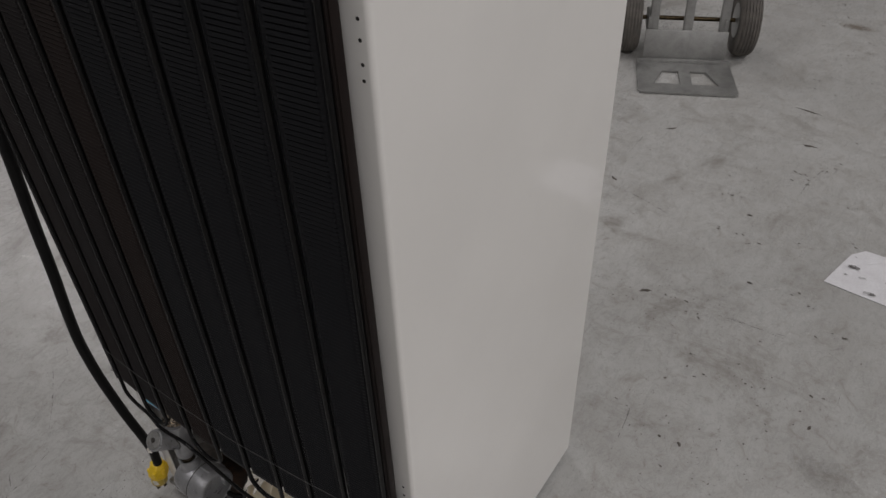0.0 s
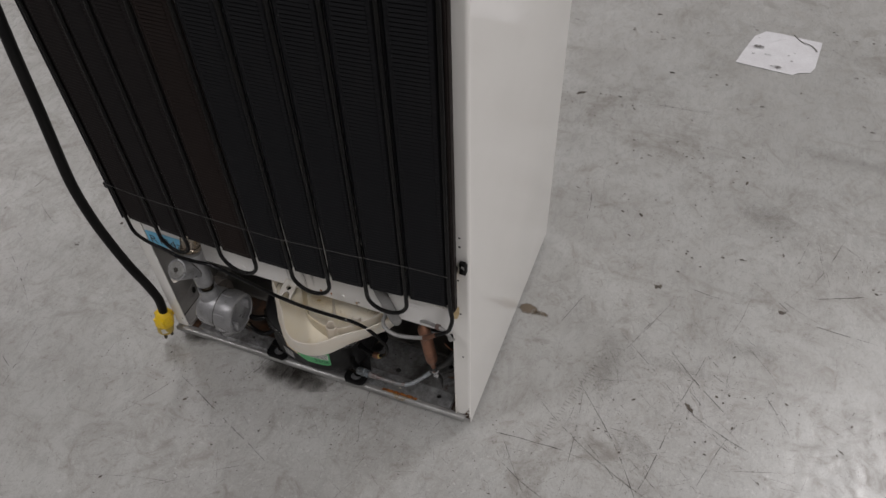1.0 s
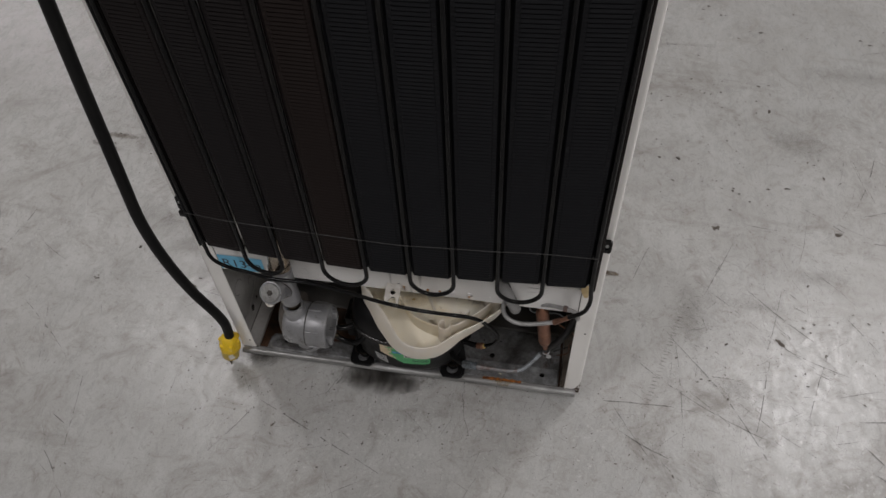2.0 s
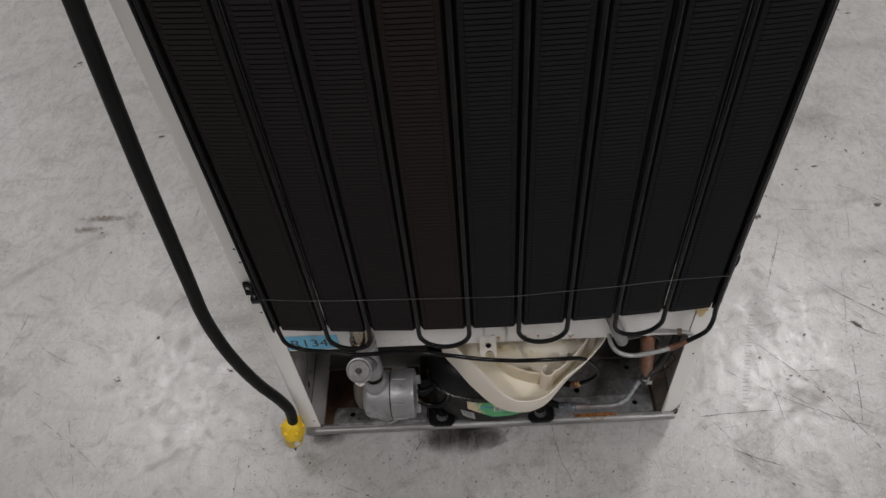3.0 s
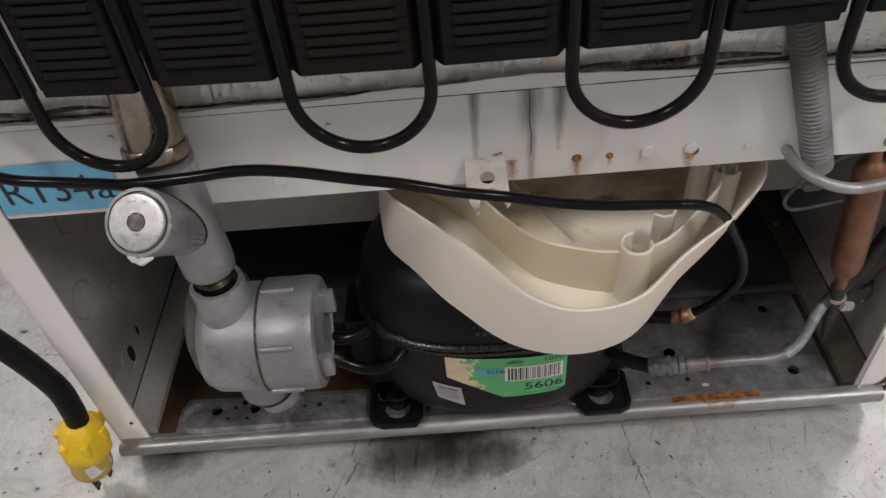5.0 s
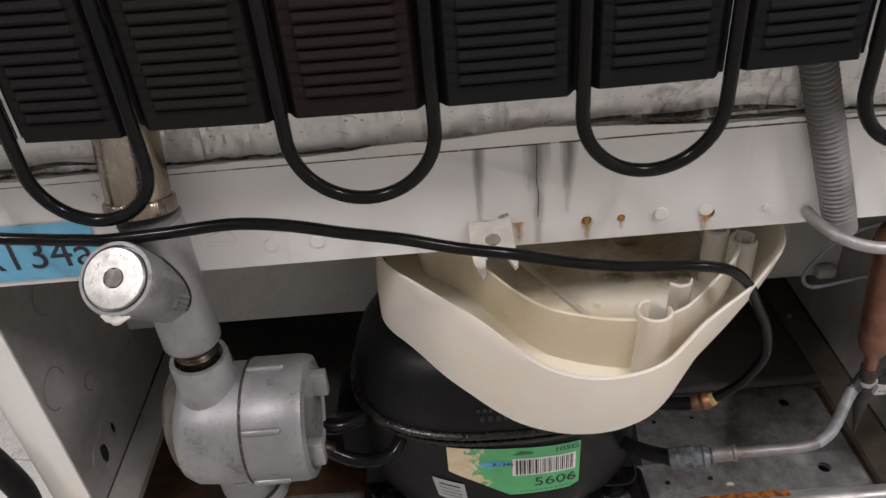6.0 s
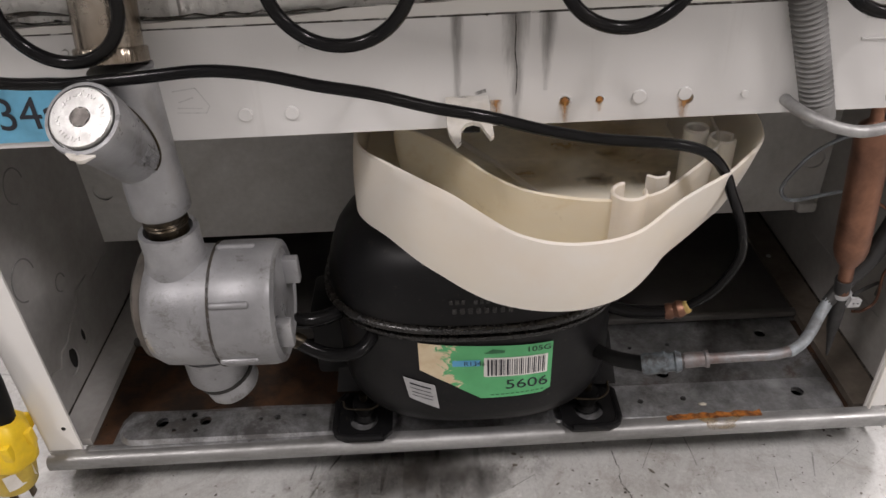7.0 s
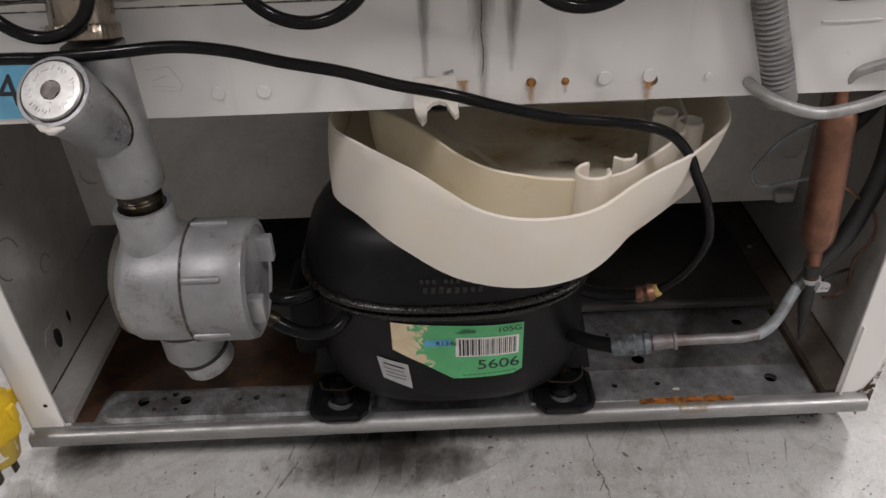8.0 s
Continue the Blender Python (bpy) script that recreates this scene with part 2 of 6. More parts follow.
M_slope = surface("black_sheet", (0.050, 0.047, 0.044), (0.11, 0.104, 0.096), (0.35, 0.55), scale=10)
M_fin = fin_paint()
M_tube = surface("black_tube_paint", (0.005, 0.005, 0.0056), (0.009, 0.0085, 0.008), (0.13, 0.22), scale=30, fine=300, bump=0.04, spec=0.14)
M_cord = surface("black_cord", (0.005, 0.005, 0.0052), (0.009, 0.0087, 0.0085), (0.4, 0.6), scale=25, spec=0.14)
M_seam = surface("glossy_black_weld", (0.004, 0.004, 0.004), (0.012, 0.010, 0.008), (0.14, 0.4), scale=90, fine=400, bump=0.6, spec=0.5)
M_comp = compressor_enamel()
M_cast = cast_paint()
M_cap = surface("bright_turned_steel", (0.39, 0.39, 0.38), (0.23, 0.224, 0.215), (0.26, 0.46), metal=0.7, scale=90, fine=500, bump=0.1)
M_socket = surface("dark_steel", (0.13, 0.12, 0.11), (0.025, 0.022, 0.020), (0.3, 0.5), metal=0.8, scale=160)
M_nickel = surface("tarnished_nickel", (0.52, 0.475, 0.41), (0.17, 0.125, 0.085), (0.16, 0.32), metal=0.95, scale=30, stretch=(1, 1, 0.35))
M_brass = surface("dark_brass", (0.13, 0.095, 0.05), (0.04, 0.032, 0.02), (0.3, 0.5), metal=0.85, scale=60)
M_pan = aged_plastic("cream_plastic", False, 0.32)
M_pan_floor = aged_plastic("stained_cream_plastic", True, 0.36)
M_pan_base = aged_plastic("thick_cream_plastic", True, 0.06)
M_panstain = see_through_stain("yellow_tide_mark", (0.68, 0.49, 0.18), 24, 0.30, 0.88, 0.48, 0.4, fade=True)
M_pandirt = see_through_stain("dark_pan_dirt", (0.26, 0.17, 0.07), 90, 0.46, 0.80, 0.65, 0.5, fade=True)
M_white_plastic = surface("white_nylon", (0.82, 0.80, 0.76), (0.76, 0.73, 0.67), (0.35, 0.5), scale=30)
M_clip = surface("dirty_white_nylon", (0.70, 0.675, 0.63), (0.56, 0.52, 0.45), (0.4, 0.55), scale=50)
M_copper = surface("dull_copper", (0.31, 0.155, 0.10), (0.115, 0.062, 0.045), (0.35, 0.55), metal=0.8, scale=28, fine=200)
M_patina = surface("weathered_copper", (0.15, 0.082, 0.062), (0.27, 0.30, 0.315), (0.34, 0.58), metal=0.55, scale=34)
M_lead = surface("grey_solder", (0.17, 0.20, 0.22), (0.035, 0.030, 0.028), (0.4, 0.6), metal=0.35, scale=150)
M_greyfilm = surface("grey_blue_film", (0.30, 0.335, 0.355), (0.15, 0.15, 0.155), (0.42, 0.62), metal=0.3, scale=90)
M_nipple = surface("dark_threads", (0.055, 0.042, 0.025), (0.018, 0.015, 0.012), (0.25, 0.45), metal=0.8, scale=120)
M_silver = surface("bare_steel_tube", (0.44, 0.44, 0.435), (0.28, 0.275, 0.27), (0.42, 0.62), metal=0.65, scale=60)
M_wire = surface("dull_steel_wire", (0.085, 0.083, 0.082), (0.04, 0.039, 0.037), (0.5, 0.7), metal=0.2, scale=40, spec=0.25)
M_hose = surface("grey_hose", (0.225, 0.223, 0.218), (0.18, 0.176, 0.168), (0.45, 0.6), scale=20)
M_rubber = surface("black_rubber", (0.013, 0.013, 0.013), (0.028, 0.027, 0.026), (0.5, 0.7), scale=25)
M_yellow = surface("yellow_plastic", (0.80, 0.54, 0.012), (0.70, 0.46, 0.02), (0.35, 0.5), scale=30)
M_amber = surface("dirty_yellow_plastic", (0.55, 0.40, 0.06), (0.40, 0.27, 0.04), (0.3, 0.5), scale=60)
M_blue = surface("blue_label", (0.135, 0.44, 0.66), (0.17, 0.49, 0.70), (0.4, 0.5), scale=40)
M_ink = surface("dark_ink", (0.015, 0.018, 0.03), (0.02, 0.02, 0.025), (0.5, 0.6), scale=40)
M_label = torn_label()
M_paperlabel = surface("white_label", (0.74, 0.73, 0.70), (0.66, 0.64, 0.60), (0.5, 0.6), scale=60)
M_greylabel = surface("dull_foil_label", (0.42, 0.42, 0.42), (0.34, 0.34, 0.34), (0.4, 0.5), scale=60)
M_cyan = surface("blue_print", (0.08, 0.33, 0.60), (0.12, 0.40, 0.62), (0.4, 0.5), scale=60)
M_green_ink = surface("green_ink", (0.02, 0.12, 0.05), (0.03, 0.15, 0.06), (0.4, 0.5), scale=60)
M_paper = surface("dirty_paper", (0.78, 0.78, 0.80), (0.70, 0.69, 0.71), (0.7, 0.9), scale=22)
M_alu = surface("worn_aluminium", (0.42, 0.42, 0.41), (0.30, 0.30, 0.29), (0.35, 0.55), metal=0.7, scale=16)
M_tyre = surface("dusty_tyre", (0.15, 0.135, 0.12), (0.085, 0.08, 0.072), (0.7, 0.9), scale=22)
M_foam = surface("yellowed_foam", (0.52, 0.37, 0.13), (0.40, 0.26, 0.08), (0.6, 0.8), scale=60)
M_tab = surface("tan_foam", (0.60, 0.47, 0.26), (0.46, 0.34, 0.17), (0.6, 0.8), scale=70)
# near-black colour that stands for the shade inside holes and recesses
M_dark = surface("recess_shade", (0.012, 0.011, 0.01), (0.02, 0.018, 0.015), (0.7, 0.9), scale=40)
M_rust = see_through_stain("rust_run", (0.42, 0.20, 0.05), 120, 0.24, 0.64, 0.85, run=True)
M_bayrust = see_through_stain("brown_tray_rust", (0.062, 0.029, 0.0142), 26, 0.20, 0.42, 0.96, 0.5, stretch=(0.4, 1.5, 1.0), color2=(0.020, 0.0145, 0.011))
M_railstain = see_through_stain("rail_rust", (0.34, 0.21, 0.065), 90, 0.40, 0.72, 0.75)
M_flatrust = see_through_stain("flat_orange_rust", (0.36, 0.13, 0.026), 120, 0.27, 0.42, 0.96, color2=(0.07, 0.026, 0.011))
M_tread = see_through_stain("tyre_print", (0.15, 0.138, 0.125), 120, 0.24, 0.66, 0.6)
M_flangerust = see_through_stain("flange_rust", (0.085, 0.042, 0.018), 130, 0.41, 0.49, 0.95, color2=(0.03, 0.017, 0.010))
M_deposit = see_through_stain("white_deposit", (0.62, 0.58, 0.48), 420, 0.50, 0.60, 0.8, fade=True)
M_rustbar = surface("bright_rust", (0.42, 0.17, 0.035), (0.20, 0.085, 0.025), (0.7, 0.9), scale=90)
M_grime = see_through_stain("dark_run", (0.10, 0.09, 0.08), 150, 0.20, 0.72, 0.7, stretch=(1, 1, 0.14), run=True)
M_crease = see_through_stain("crease_dirt_and_shade", (0.05, 0.043, 0.035), 90, 0.36, 0.52, 0.95)
M_scuff = see_through_stain("black_scuff", (0.07, 0.062, 0.055), 60, 0.40, 0.58, 0.80)
M_faint = see_through_stain("faint_scratch", (0.13, 0.116, 0.10), 110, 0.34, 0.66, 0.62)
M_stamp = see_through_stain("faded_stamp_ink", (0.24, 0.23, 0.22), 210, 0.32, 0.74, 0.40)
M_mark = see_through_stain("dark_scratch", (0.075, 0.066, 0.058), 90, 0.34, 0.60, 0.85)
M_smudge = see_through_stain("floor_smudge", (0.21, 0.195, 0.175), 48, 0.46, 0.92, 0.28, 0.5, fade=True)
M_grit = surface("dark_grit", (0.07, 0.062, 0.055), (0.14, 0.12, 0.10), (0.7, 0.9), scale=50)
# soft shade under the compressor painted on the floor, mixed with some oil
M_undershade = see_through_stain("shade_oil_patch", (0.045, 0.039, 0.033), 26, 0.18, 0.66, 0.74, 0.42, fade=True)
M_shade_oil = see_through_stain("shade_oil_stain", (0.06, 0.052, 0.044), 30, 0.30, 0.76, 0.72, 0.42, fade=True)
M_splash = see_through_stain("brown_splash", (0.185, 0.145, 0.105), 60, 0.40, 0.50, 0.8, fade=True)
M_redstain = see_through_stain("brown_stain", (0.20, 0.165, 0.13), 80, 0.52, 0.74, 0.6, fade=True)


# ---- building helpers ----
def part(name, bm, material, parent=None, label="", smooth=40):
    """Links a bmesh as one mesh object, under a thing or a part."""
    me = bpy.data.meshes.new(name)
    bmesh.ops.recalc_face_normals(bm, faces=bm.faces)
    bm.to_mesh(me)
    bm.free()
    if smooth:
        me.polygons.foreach_set("use_smooth", [True] * len(me.polygons))
        me.set_sharp_from_angle(angle=radians(smooth))
    me.materials.append(material)
    ob = new(name, me)
    ob.parent = parent
    if label:
        tagged(ob, label)
    return ob


def again(name, me, parent, m=None):
    """One more object on a mesh that is already there."""
    ob = new(name, me)
    ob.parent = parent
    if m is not None:
        ob.matrix_basis = m
    return ob


def box(x0, x1, y0, y1, z0, z1, bevel=0.0, bm=None, seg=2):
    own = bmesh.new()
    m = Matrix.Translation(((x0 + x1) / 2, (y0 + y1) / 2, (z0 + z1) / 2)) @ Matrix.Diagonal((x1 - x0, y1 - y0, z1 - z0, 1))
    bmesh.ops.create_cube(own, size=1, matrix=m)
    if bevel:
        bmesh.ops.bevel(own, geom=own.edges[:], offset=bevel, segments=seg, affect="EDGES", profile=0.5)
    return join(bm, own)


def join(bm, own):
    """Adds own to bm, or gives own back where there is no bm."""
    if bm is None:
        return own
    me = bpy.data.meshes.new("tmp")
    own.to_mesh(me)
    own.free()
    bm.from_mesh(me)
    bpy.data.meshes.remove(me)
    return bm


def moved(bm, m):
    bmesh.ops.transform(bm, matrix=m, verts=bm.verts)
    return bm


def sheared(bm, rise):
    """Lets a long part climb along x by rise metres a metre."""
    for v in bm.verts:
        v.co.z += rise * v.co.x
    return bm


def spline(points, steps=8):
    """A smooth line through the points."""
    p = [Vector(q) for q in points]
    p = [p[0] * 2 - p[1]] + p + [p[-1] * 2 - p[-2]]
    line = []
    for a, b, c, d in zip(p, p[1:], p[2:], p[3:]):
        for i in range(steps):
            t = i / steps
            line.append(0.5 * ((2 * b) + (c - a) * t + (2 * a - 5 * b + 4 * c - d) * t * t + (3 * b - a - 3 * c + d) * t ** 3))
    line.append(p[-2])
    return line


def sweep(line, r, seg=10, bm=None, cap=True):
    """A round bar along a line. r: one radius, or one for each point."""
    own = bmesh.new()
    n = len(line)
    rs = r if isinstance(r, (list, tuple)) else [r] * n
    up = Vector((0.31, 0.77, 0.55)).normalized()
    rings = []
    for i, p in enumerate(line):
        d = (line[min(i + 1, n - 1)] - line[max(i - 1, 0)]).normalized()
        s = (up - d * up.dot(d)).normalized()
        up = s
        w = d.cross(s)
        rings.append([own.verts.new(p + (s * math.cos(a) + w * math.sin(a)) * rs[i]) for a in (2 * math.pi * k / seg for k in range(seg))])
    for a, b in zip(rings, rings[1:]):
        for k in range(seg):
            own.faces.new((a[k], a[(k + 1) % seg], b[(k + 1) % seg], b[k]))
    if cap:
        own.faces.new(rings[0][::-1])
        own.faces.new(rings[-1])
    return join(bm, own)


def lathe(profile, base, way, seg=32, bm=None, shape=None):
    """Turns (radius, height) pairs round the axis that starts at base and runs along way."""
    own = bmesh.new()
    q = Vector(way).to_track_quat("Z", "Y").to_matrix().to_4x4()
    m = Matrix.Translation(base) @ q
    rings = []
    for r, h in profile:
        if r < 1e-6:
            rings.append([own.verts.new(m @ Vector((0, 0, h)))])
        else:
            ring = []
            for k in range(seg):
                a = 2 * math.pi * k / seg
                rr = r * (shape(a) if shape else 1.0)
                ring.append(own.verts.new(m @ Vector((rr * math.cos(a), rr * math.sin(a), h))))
            rings.append(ring)
    for a, b in zip(rings, rings[1:]):
        for k in range(seg):
            k2 = (k + 1) % seg
            if len(a) == 1 and len(b) == 1:
                continue
            if len(a) == 1:
                own.faces.new((a[0], b[k], b[k2]))
            elif len(b) == 1:
                own.faces.new((a[k], a[k2], b[0]))
            else:
                own.faces.new((a[k], a[k2], b[k2], b[k]))
    for ring, flip in ((rings[0], True), (rings[-1], False)):
        if len(ring) > 1:
            own.faces.new(ring[::-1] if flip else ring)
    return join(bm, own)


def circle(x, y, r, n=14):
    return [(x + r * math.cos(2 * math.pi * k / n), y + r * math.sin(2 * math.pi * k / n)) for k in range(n)]


def plate(outline, holes, thick, m, bm=None):
    """A flat sheet with real holes, lying in its own x and y, then moved by m."""
    own = bmesh.new()
    edges = []
    for loop in [outline] + list(holes):
        vs = [own.verts.new((x, y, 0)) for x, y in loop]
        edges += [own.edges.new((a, b)) for a, b in zip(vs, vs[1:] + vs[:1])]
    bmesh.ops.triangle_fill(own, edges=edges, use_beauty=True, use_dissolve=False)
    ext = bmesh.ops.extrude_face_region(own, geom=own.faces[:])
    bmesh.ops.translate(own, verts=[g for g in ext["geom"] if isinstance(g, bmesh.types.BMVert)], vec=(0, 0, thick))
    bmesh.ops.transform(own, matrix=m, verts=own.verts)
    return join(bm, own)


def facing(y):
    """Turns a sheet's own x, y into x and z at depth y, its thickness going away from the viewer of the back."""
    return Matrix(((1, 0, 0, 0), (0, 0, 1, y), (0, 1, 0, 0), (0, 0, 0, 1)))


def strip_wall(line, z0, z1, thick):
    """An upright wall of even thickness along a plan line, with a rounded upper edge."""
    own = bmesh.new()
    cols = []
    for i, (x, y) in enumerate(line):
        a, b = line[max(i - 1, 0)], line[min(i + 1, len(line) - 1)]
        d = Vector((b[0] - a[0], b[1] - a[1])).normalized()
        cols.append([own.verts.new((x + d.y * o, y - d.x * o, z)) for o, z in ((-thick / 2, z0), (thick / 2, z0), (thick / 2, z1 - 0.001), (0.0, z1), (-thick / 2, z1 - 0.001))])
    for a, b in zip(cols, cols[1:]):
        for k in range(5):
            own.faces.new((a[k], a[(k + 1) % 5], b[(k + 1) % 5], b[k]))
    own.faces.new(cols[0])
    own.faces.new(cols[-1][::-1])
    return own


def letters(text, size, where, bm=None):
    """Writing as a flat mesh; where turns its own x, y into a place."""
    cu = bpy.data.curves.new("tmp", "FONT")
    cu.body, cu.size, cu.align_x, cu.align_y = text, size, "CENTER", "CENTER"
    ob = new("tmp", cu)
    dg = bpy.context.evaluated_depsgraph_get()
    me = bpy.data.meshes.new_from_object(ob.evaluated_get(dg))
    own = bmesh.new()
    own.from_mesh(me)
    bpy.data.objects.remove(ob)
    bpy.data.curves.remove(cu)
    bpy.data.meshes.remove(me)
    for v in own.verts:
        v.co = where(v.co.x, v.co.y)
    return join(bm, own)


def patch(outline, where, bm=None, cuts=14):
    """A thin flat shape in its own x, y, cut into upright slices so that it can follow a curved surface."""
    own = bmesh.new()
    vs = [own.verts.new((x, y, 0)) for x, y in outline]
    own.faces.new(vs)
    xs = [p[0] for p in outline]
    for i in range(1, cuts):
        x = min(xs) + (max(xs) - min(xs)) * i / cuts
        bmesh.ops.bisect_plane(own, geom=own.verts[:] + own.edges[:] + own.faces[:], plane_co=(x, 0, 0), plane_no=(1, 0, 0))
    for v in own.verts:
        v.co = where(v.co.x, v.co.y)
    return join(bm, own)


def rect(x0, x1, y0, y1):
    return [(x0, y0), (x1, y0), (x1, y1), (x0, y1)]


def thing(name, label, category, group="", m=None):
    ob = new(name)
    ob.empty_display_size = 0.1
    if m is not None:
        ob.matrix_basis = m
    return tagged(ob, label, category, group)


# ---- the hall ----
floor = part("floor", box(-11, 11, -10, 12, -0.2, 0.0), M_floor, smooth=0)
tagged(floor, "scuffed polished grey concrete floor with dark scratches", "floor", kind="structure")
for nm, b in (("wall_west", (-11.2, -11, -10, 12, 0, 6.2)), ("wall_east", (11, 11.2, -10, 12, 0, 6.2)),
              ("wall_south", (-11.2, 11.2, -6.2, -6, 0, 6.2)), ("wall_north", (-11.2, 11.2, 12, 12.2, 0, 6.2))):
    tagged(part(nm, box(*b), M_wall, smooth=0), "plain pale painted hall wall", "wall", kind="structure")
tagged(part("ceiling", box(-11.2, 11.2, -10.2, 12.2, 6.2, 6.4), M_ceiling, smooth=0), "plain pale sheet ceiling of the hall", "ceiling", kind="structure")


# ---- the refrigerator, seen from behind ----
fridge = thing("refrigerator", "white enamelled refrigerator seen from behind, lower back cover missing", "refrigerator")
TOP = 1.62


def side_panel(s):
    """Side sheet, and the narrow back flange bent round one soft corner. s: 1 or -1."""
    r = 0.0035
    arc = [(0.3 - r + r * math.sin(a), r - r * math.cos(a)) for a in (math.pi / 2 * k / 6 for k in range(7))]
    bend_line = [(0.2745, 0.0), (0.295, 0.0)] + arc + [(0.3, 0.0045), (0.3, 0.0055)]
    side_line = [(0.3, 0.0055), (0.3, 0.25), (0.3, 0.4855), (0.3, 0.4865), (0.2985, 0.491), (0.294, 0.493)]
    part("side_panel", strip_wall([(s * x, y) for x, y in side_line], 0.012, TOP, 0.0018), M_enamel, fridge)
    part("back_flange", strip_wall([(s * x, y) for x, y in bend_line], 0.0315 + s * 0.0035, TOP, 0.0018), M_enamel, fridge)


side_panel(1)
side_panel(-1)
part("front_panel", box(-0.293, 0.293, 0.470, 0.492, 0.012, TOP, 0.003), M_enamel, fridge)
part("top_panel", box(-0.302, 0.302, -0.002, 0.496, TOP, TOP + 0.02, 0.004), M_enamel, fridge)
part("back_sheet", box(-0.2965, 0.2965, 0.0095, 0.012, 0.33, TOP), M_bay, fridge, "dull sheet behind the condenser")
for px, pz in ((0.287, 0.475), (0.287, 0.492), (0.284, 0.405), (0.287, 0.33), (0.2910, 1.023), (0.2912, 1.036), (0.2910, 1.055), (0.2908, 1.071), (-0.288, 0.37), (-0.29, 0.40), (-0.287, 0.475), (-0.287, 0.50), (-0.281, 0.058), (0.29, 0.22)):
    part("flange_hole", lathe([(0.0, 0.0), (0.0016, 0.0), (0.0016, 0.0004), (0.0, 0.0004)], (px, -0.0008, pz), (0, -1, 0), 10), M_dark, fridge)

# back panel under the condenser, with its holes, plugs and rust runs
holes = [circle(0.052, 0.283, 0.0028), circle(0.070, 0.283, 0.0022), circle(0.116, 0.2815, 0.003), circle(0.012, 0.3305, 0.0012)]
panel = part("back_panel", plate(rect(-0.2735, 0.2735, 0.271, 0.334), holes, 0.0012, facing(0.0005)), M_panel, fridge, "off-white painted sheet panel with rust runs")
part("panel_fold", box(-0.2735, 0.2735, 0.0022, 0.02, 0.2705, 0.2722, 0.0004), M_panel, panel)
lip_line = [(-0.2735, 0.0030), (-0.20, 0.0032), (-0.13, 0.0030), (-0.067, 0.0040), (-0.045, 0.0058), (-0.018, 0.0064), (0.036, 0.0085), (0.060, 0.0068), (0.086, 0.0042), (0.14, 0.0026), (0.2735, 0.0024)]
lip_top = [(x, 0.3312 + h + 0.0004 * math.sin(90 * x) + 0.0003 * math.sin(311 * x)) for x, h in ((-0.2735 + 0.547 * k / 60, float(np.interp(-0.2735 + 0.547 * k / 60, [p[0] for p in lip_line], [p[1] for p in lip_line]))) for k in range(61))]
part("panel_lip", plate([(-0.2735, 0.3310), (0.2735, 0.3318)] + lip_top[::-1], [], 0.0010, facing(-0.0014)), M_lip, panel, "folded white lip with stained upper edge")
# dark strip that paints the thin shadow under the lip
part("lip_shadow_line", box(-0.2735, 0.2735, -0.0003, 0.0008, 0.3300, 0.3309), M_crease, panel)
for px, pz, r in ((-0.113, 0.284, 0.0037), (-0.089, 0.284, 0.0037), (0.0905, 0.284, 0.0037), (0.114, 0.2845, 0.0036), (0.145, 0.283, 0.0019), (-0.079, 0.3175, 0.0016), (-0.194, 0.321, 0.0016)):
    part("plug", lathe([(0.0, 0.0), (r, 0.0), (r, 0.0012), (r * 0.9, 0.0015), (0.0, 0.0015)], (px, 0.0008, pz), (0, -1, 0), 18), M_panel, panel, "white hole plug", smooth=20)
for x0, x1, z0, z1, mt, nm in ((0.0485, 0.0558, 0.2712, 0.2832, M_rust, "rust_run"), (0.1100, 0.1180, 0.2712, 0.2825, M_rust, "rust_run"), (0.0130, 0.0200, 0.2725, 0.286, M_rust, "rust_run"), (0.0680, 0.0722, 0.277, 0.2832, M_rust, "rust_run"),
                              (0.0190, 0.0330, 0.272, 0.345, M_grime, "dark_run"), (-0.0070, 0.0010, 0.284, 0.338, M_grime, "dark_run"), (0.0370, 0.0470, 0.29, 0.345, M_grime, "dark_run")):
    part(nm, patch(rect(x0, x1, z0, min(z1, 0.3335)), lambda u, v: Vector((u, -0.0004, v)), cuts=3), mt, panel, smooth=0)
part("dark_drip", sweep(spline([(0.0255, 0.0003, 0.3335), (0.0262, 0.0003, 0.322), (0.0258, 0.0003, 0.312), (0.0270, 0.0003, 0.301), (0.0266, 0.0003, 0.288)], 5), [0.0003, 0.00018, 0.00025, 0.00015, 0.0003, 0.00022, 0.00012] * 3, 6), M_crease, panel)
for px, r in ((0.052, 0.0021), (0.070, 0.0017)):
    part("rusty_stud", lathe([(0.0, 0.0), (r, 0.0), (r, 0.0006), (r * 0.6, 0.0014), (0.0, 0.0016)], (px, 0.0012, 0.283), (0, -1, 0), 12), M_rustbar, panel)


def crinkled_sheet(x0, x1, z0, z1, y, step=0.0022):
    """A sheet with real wrinkles and a soft sag."""
    bm = bmesh.new()
    nx, nz = int((x1 - x0) / step), int((z1 - z0) / step)
    grid = []
    for j in range(nz + 1):
        row = []
        for i in range(nx + 1):
            p = Vector((x0 + (x1 - x0) * i / nx, 0, z0 + (z1 - z0) * j / nz))
            p2 = Vector((p.x * 1.9, 0, p.z * 0.6))
            fold = noise.noise(p * 48) * 0.0018 + noise.noise(p2 * 210) * 0.0014 + abs(noise.noise(p2 * 120)) * 0.0026
            row.append(bm.verts.new((p.x, y + fold, p.z)))
        grid.append(row)
    for a, b in zip(grid, grid[1:]):
        for i in range(nx):
            bm.faces.new((a[i], a[i + 1], b[i + 1], b[i]))
    return bm


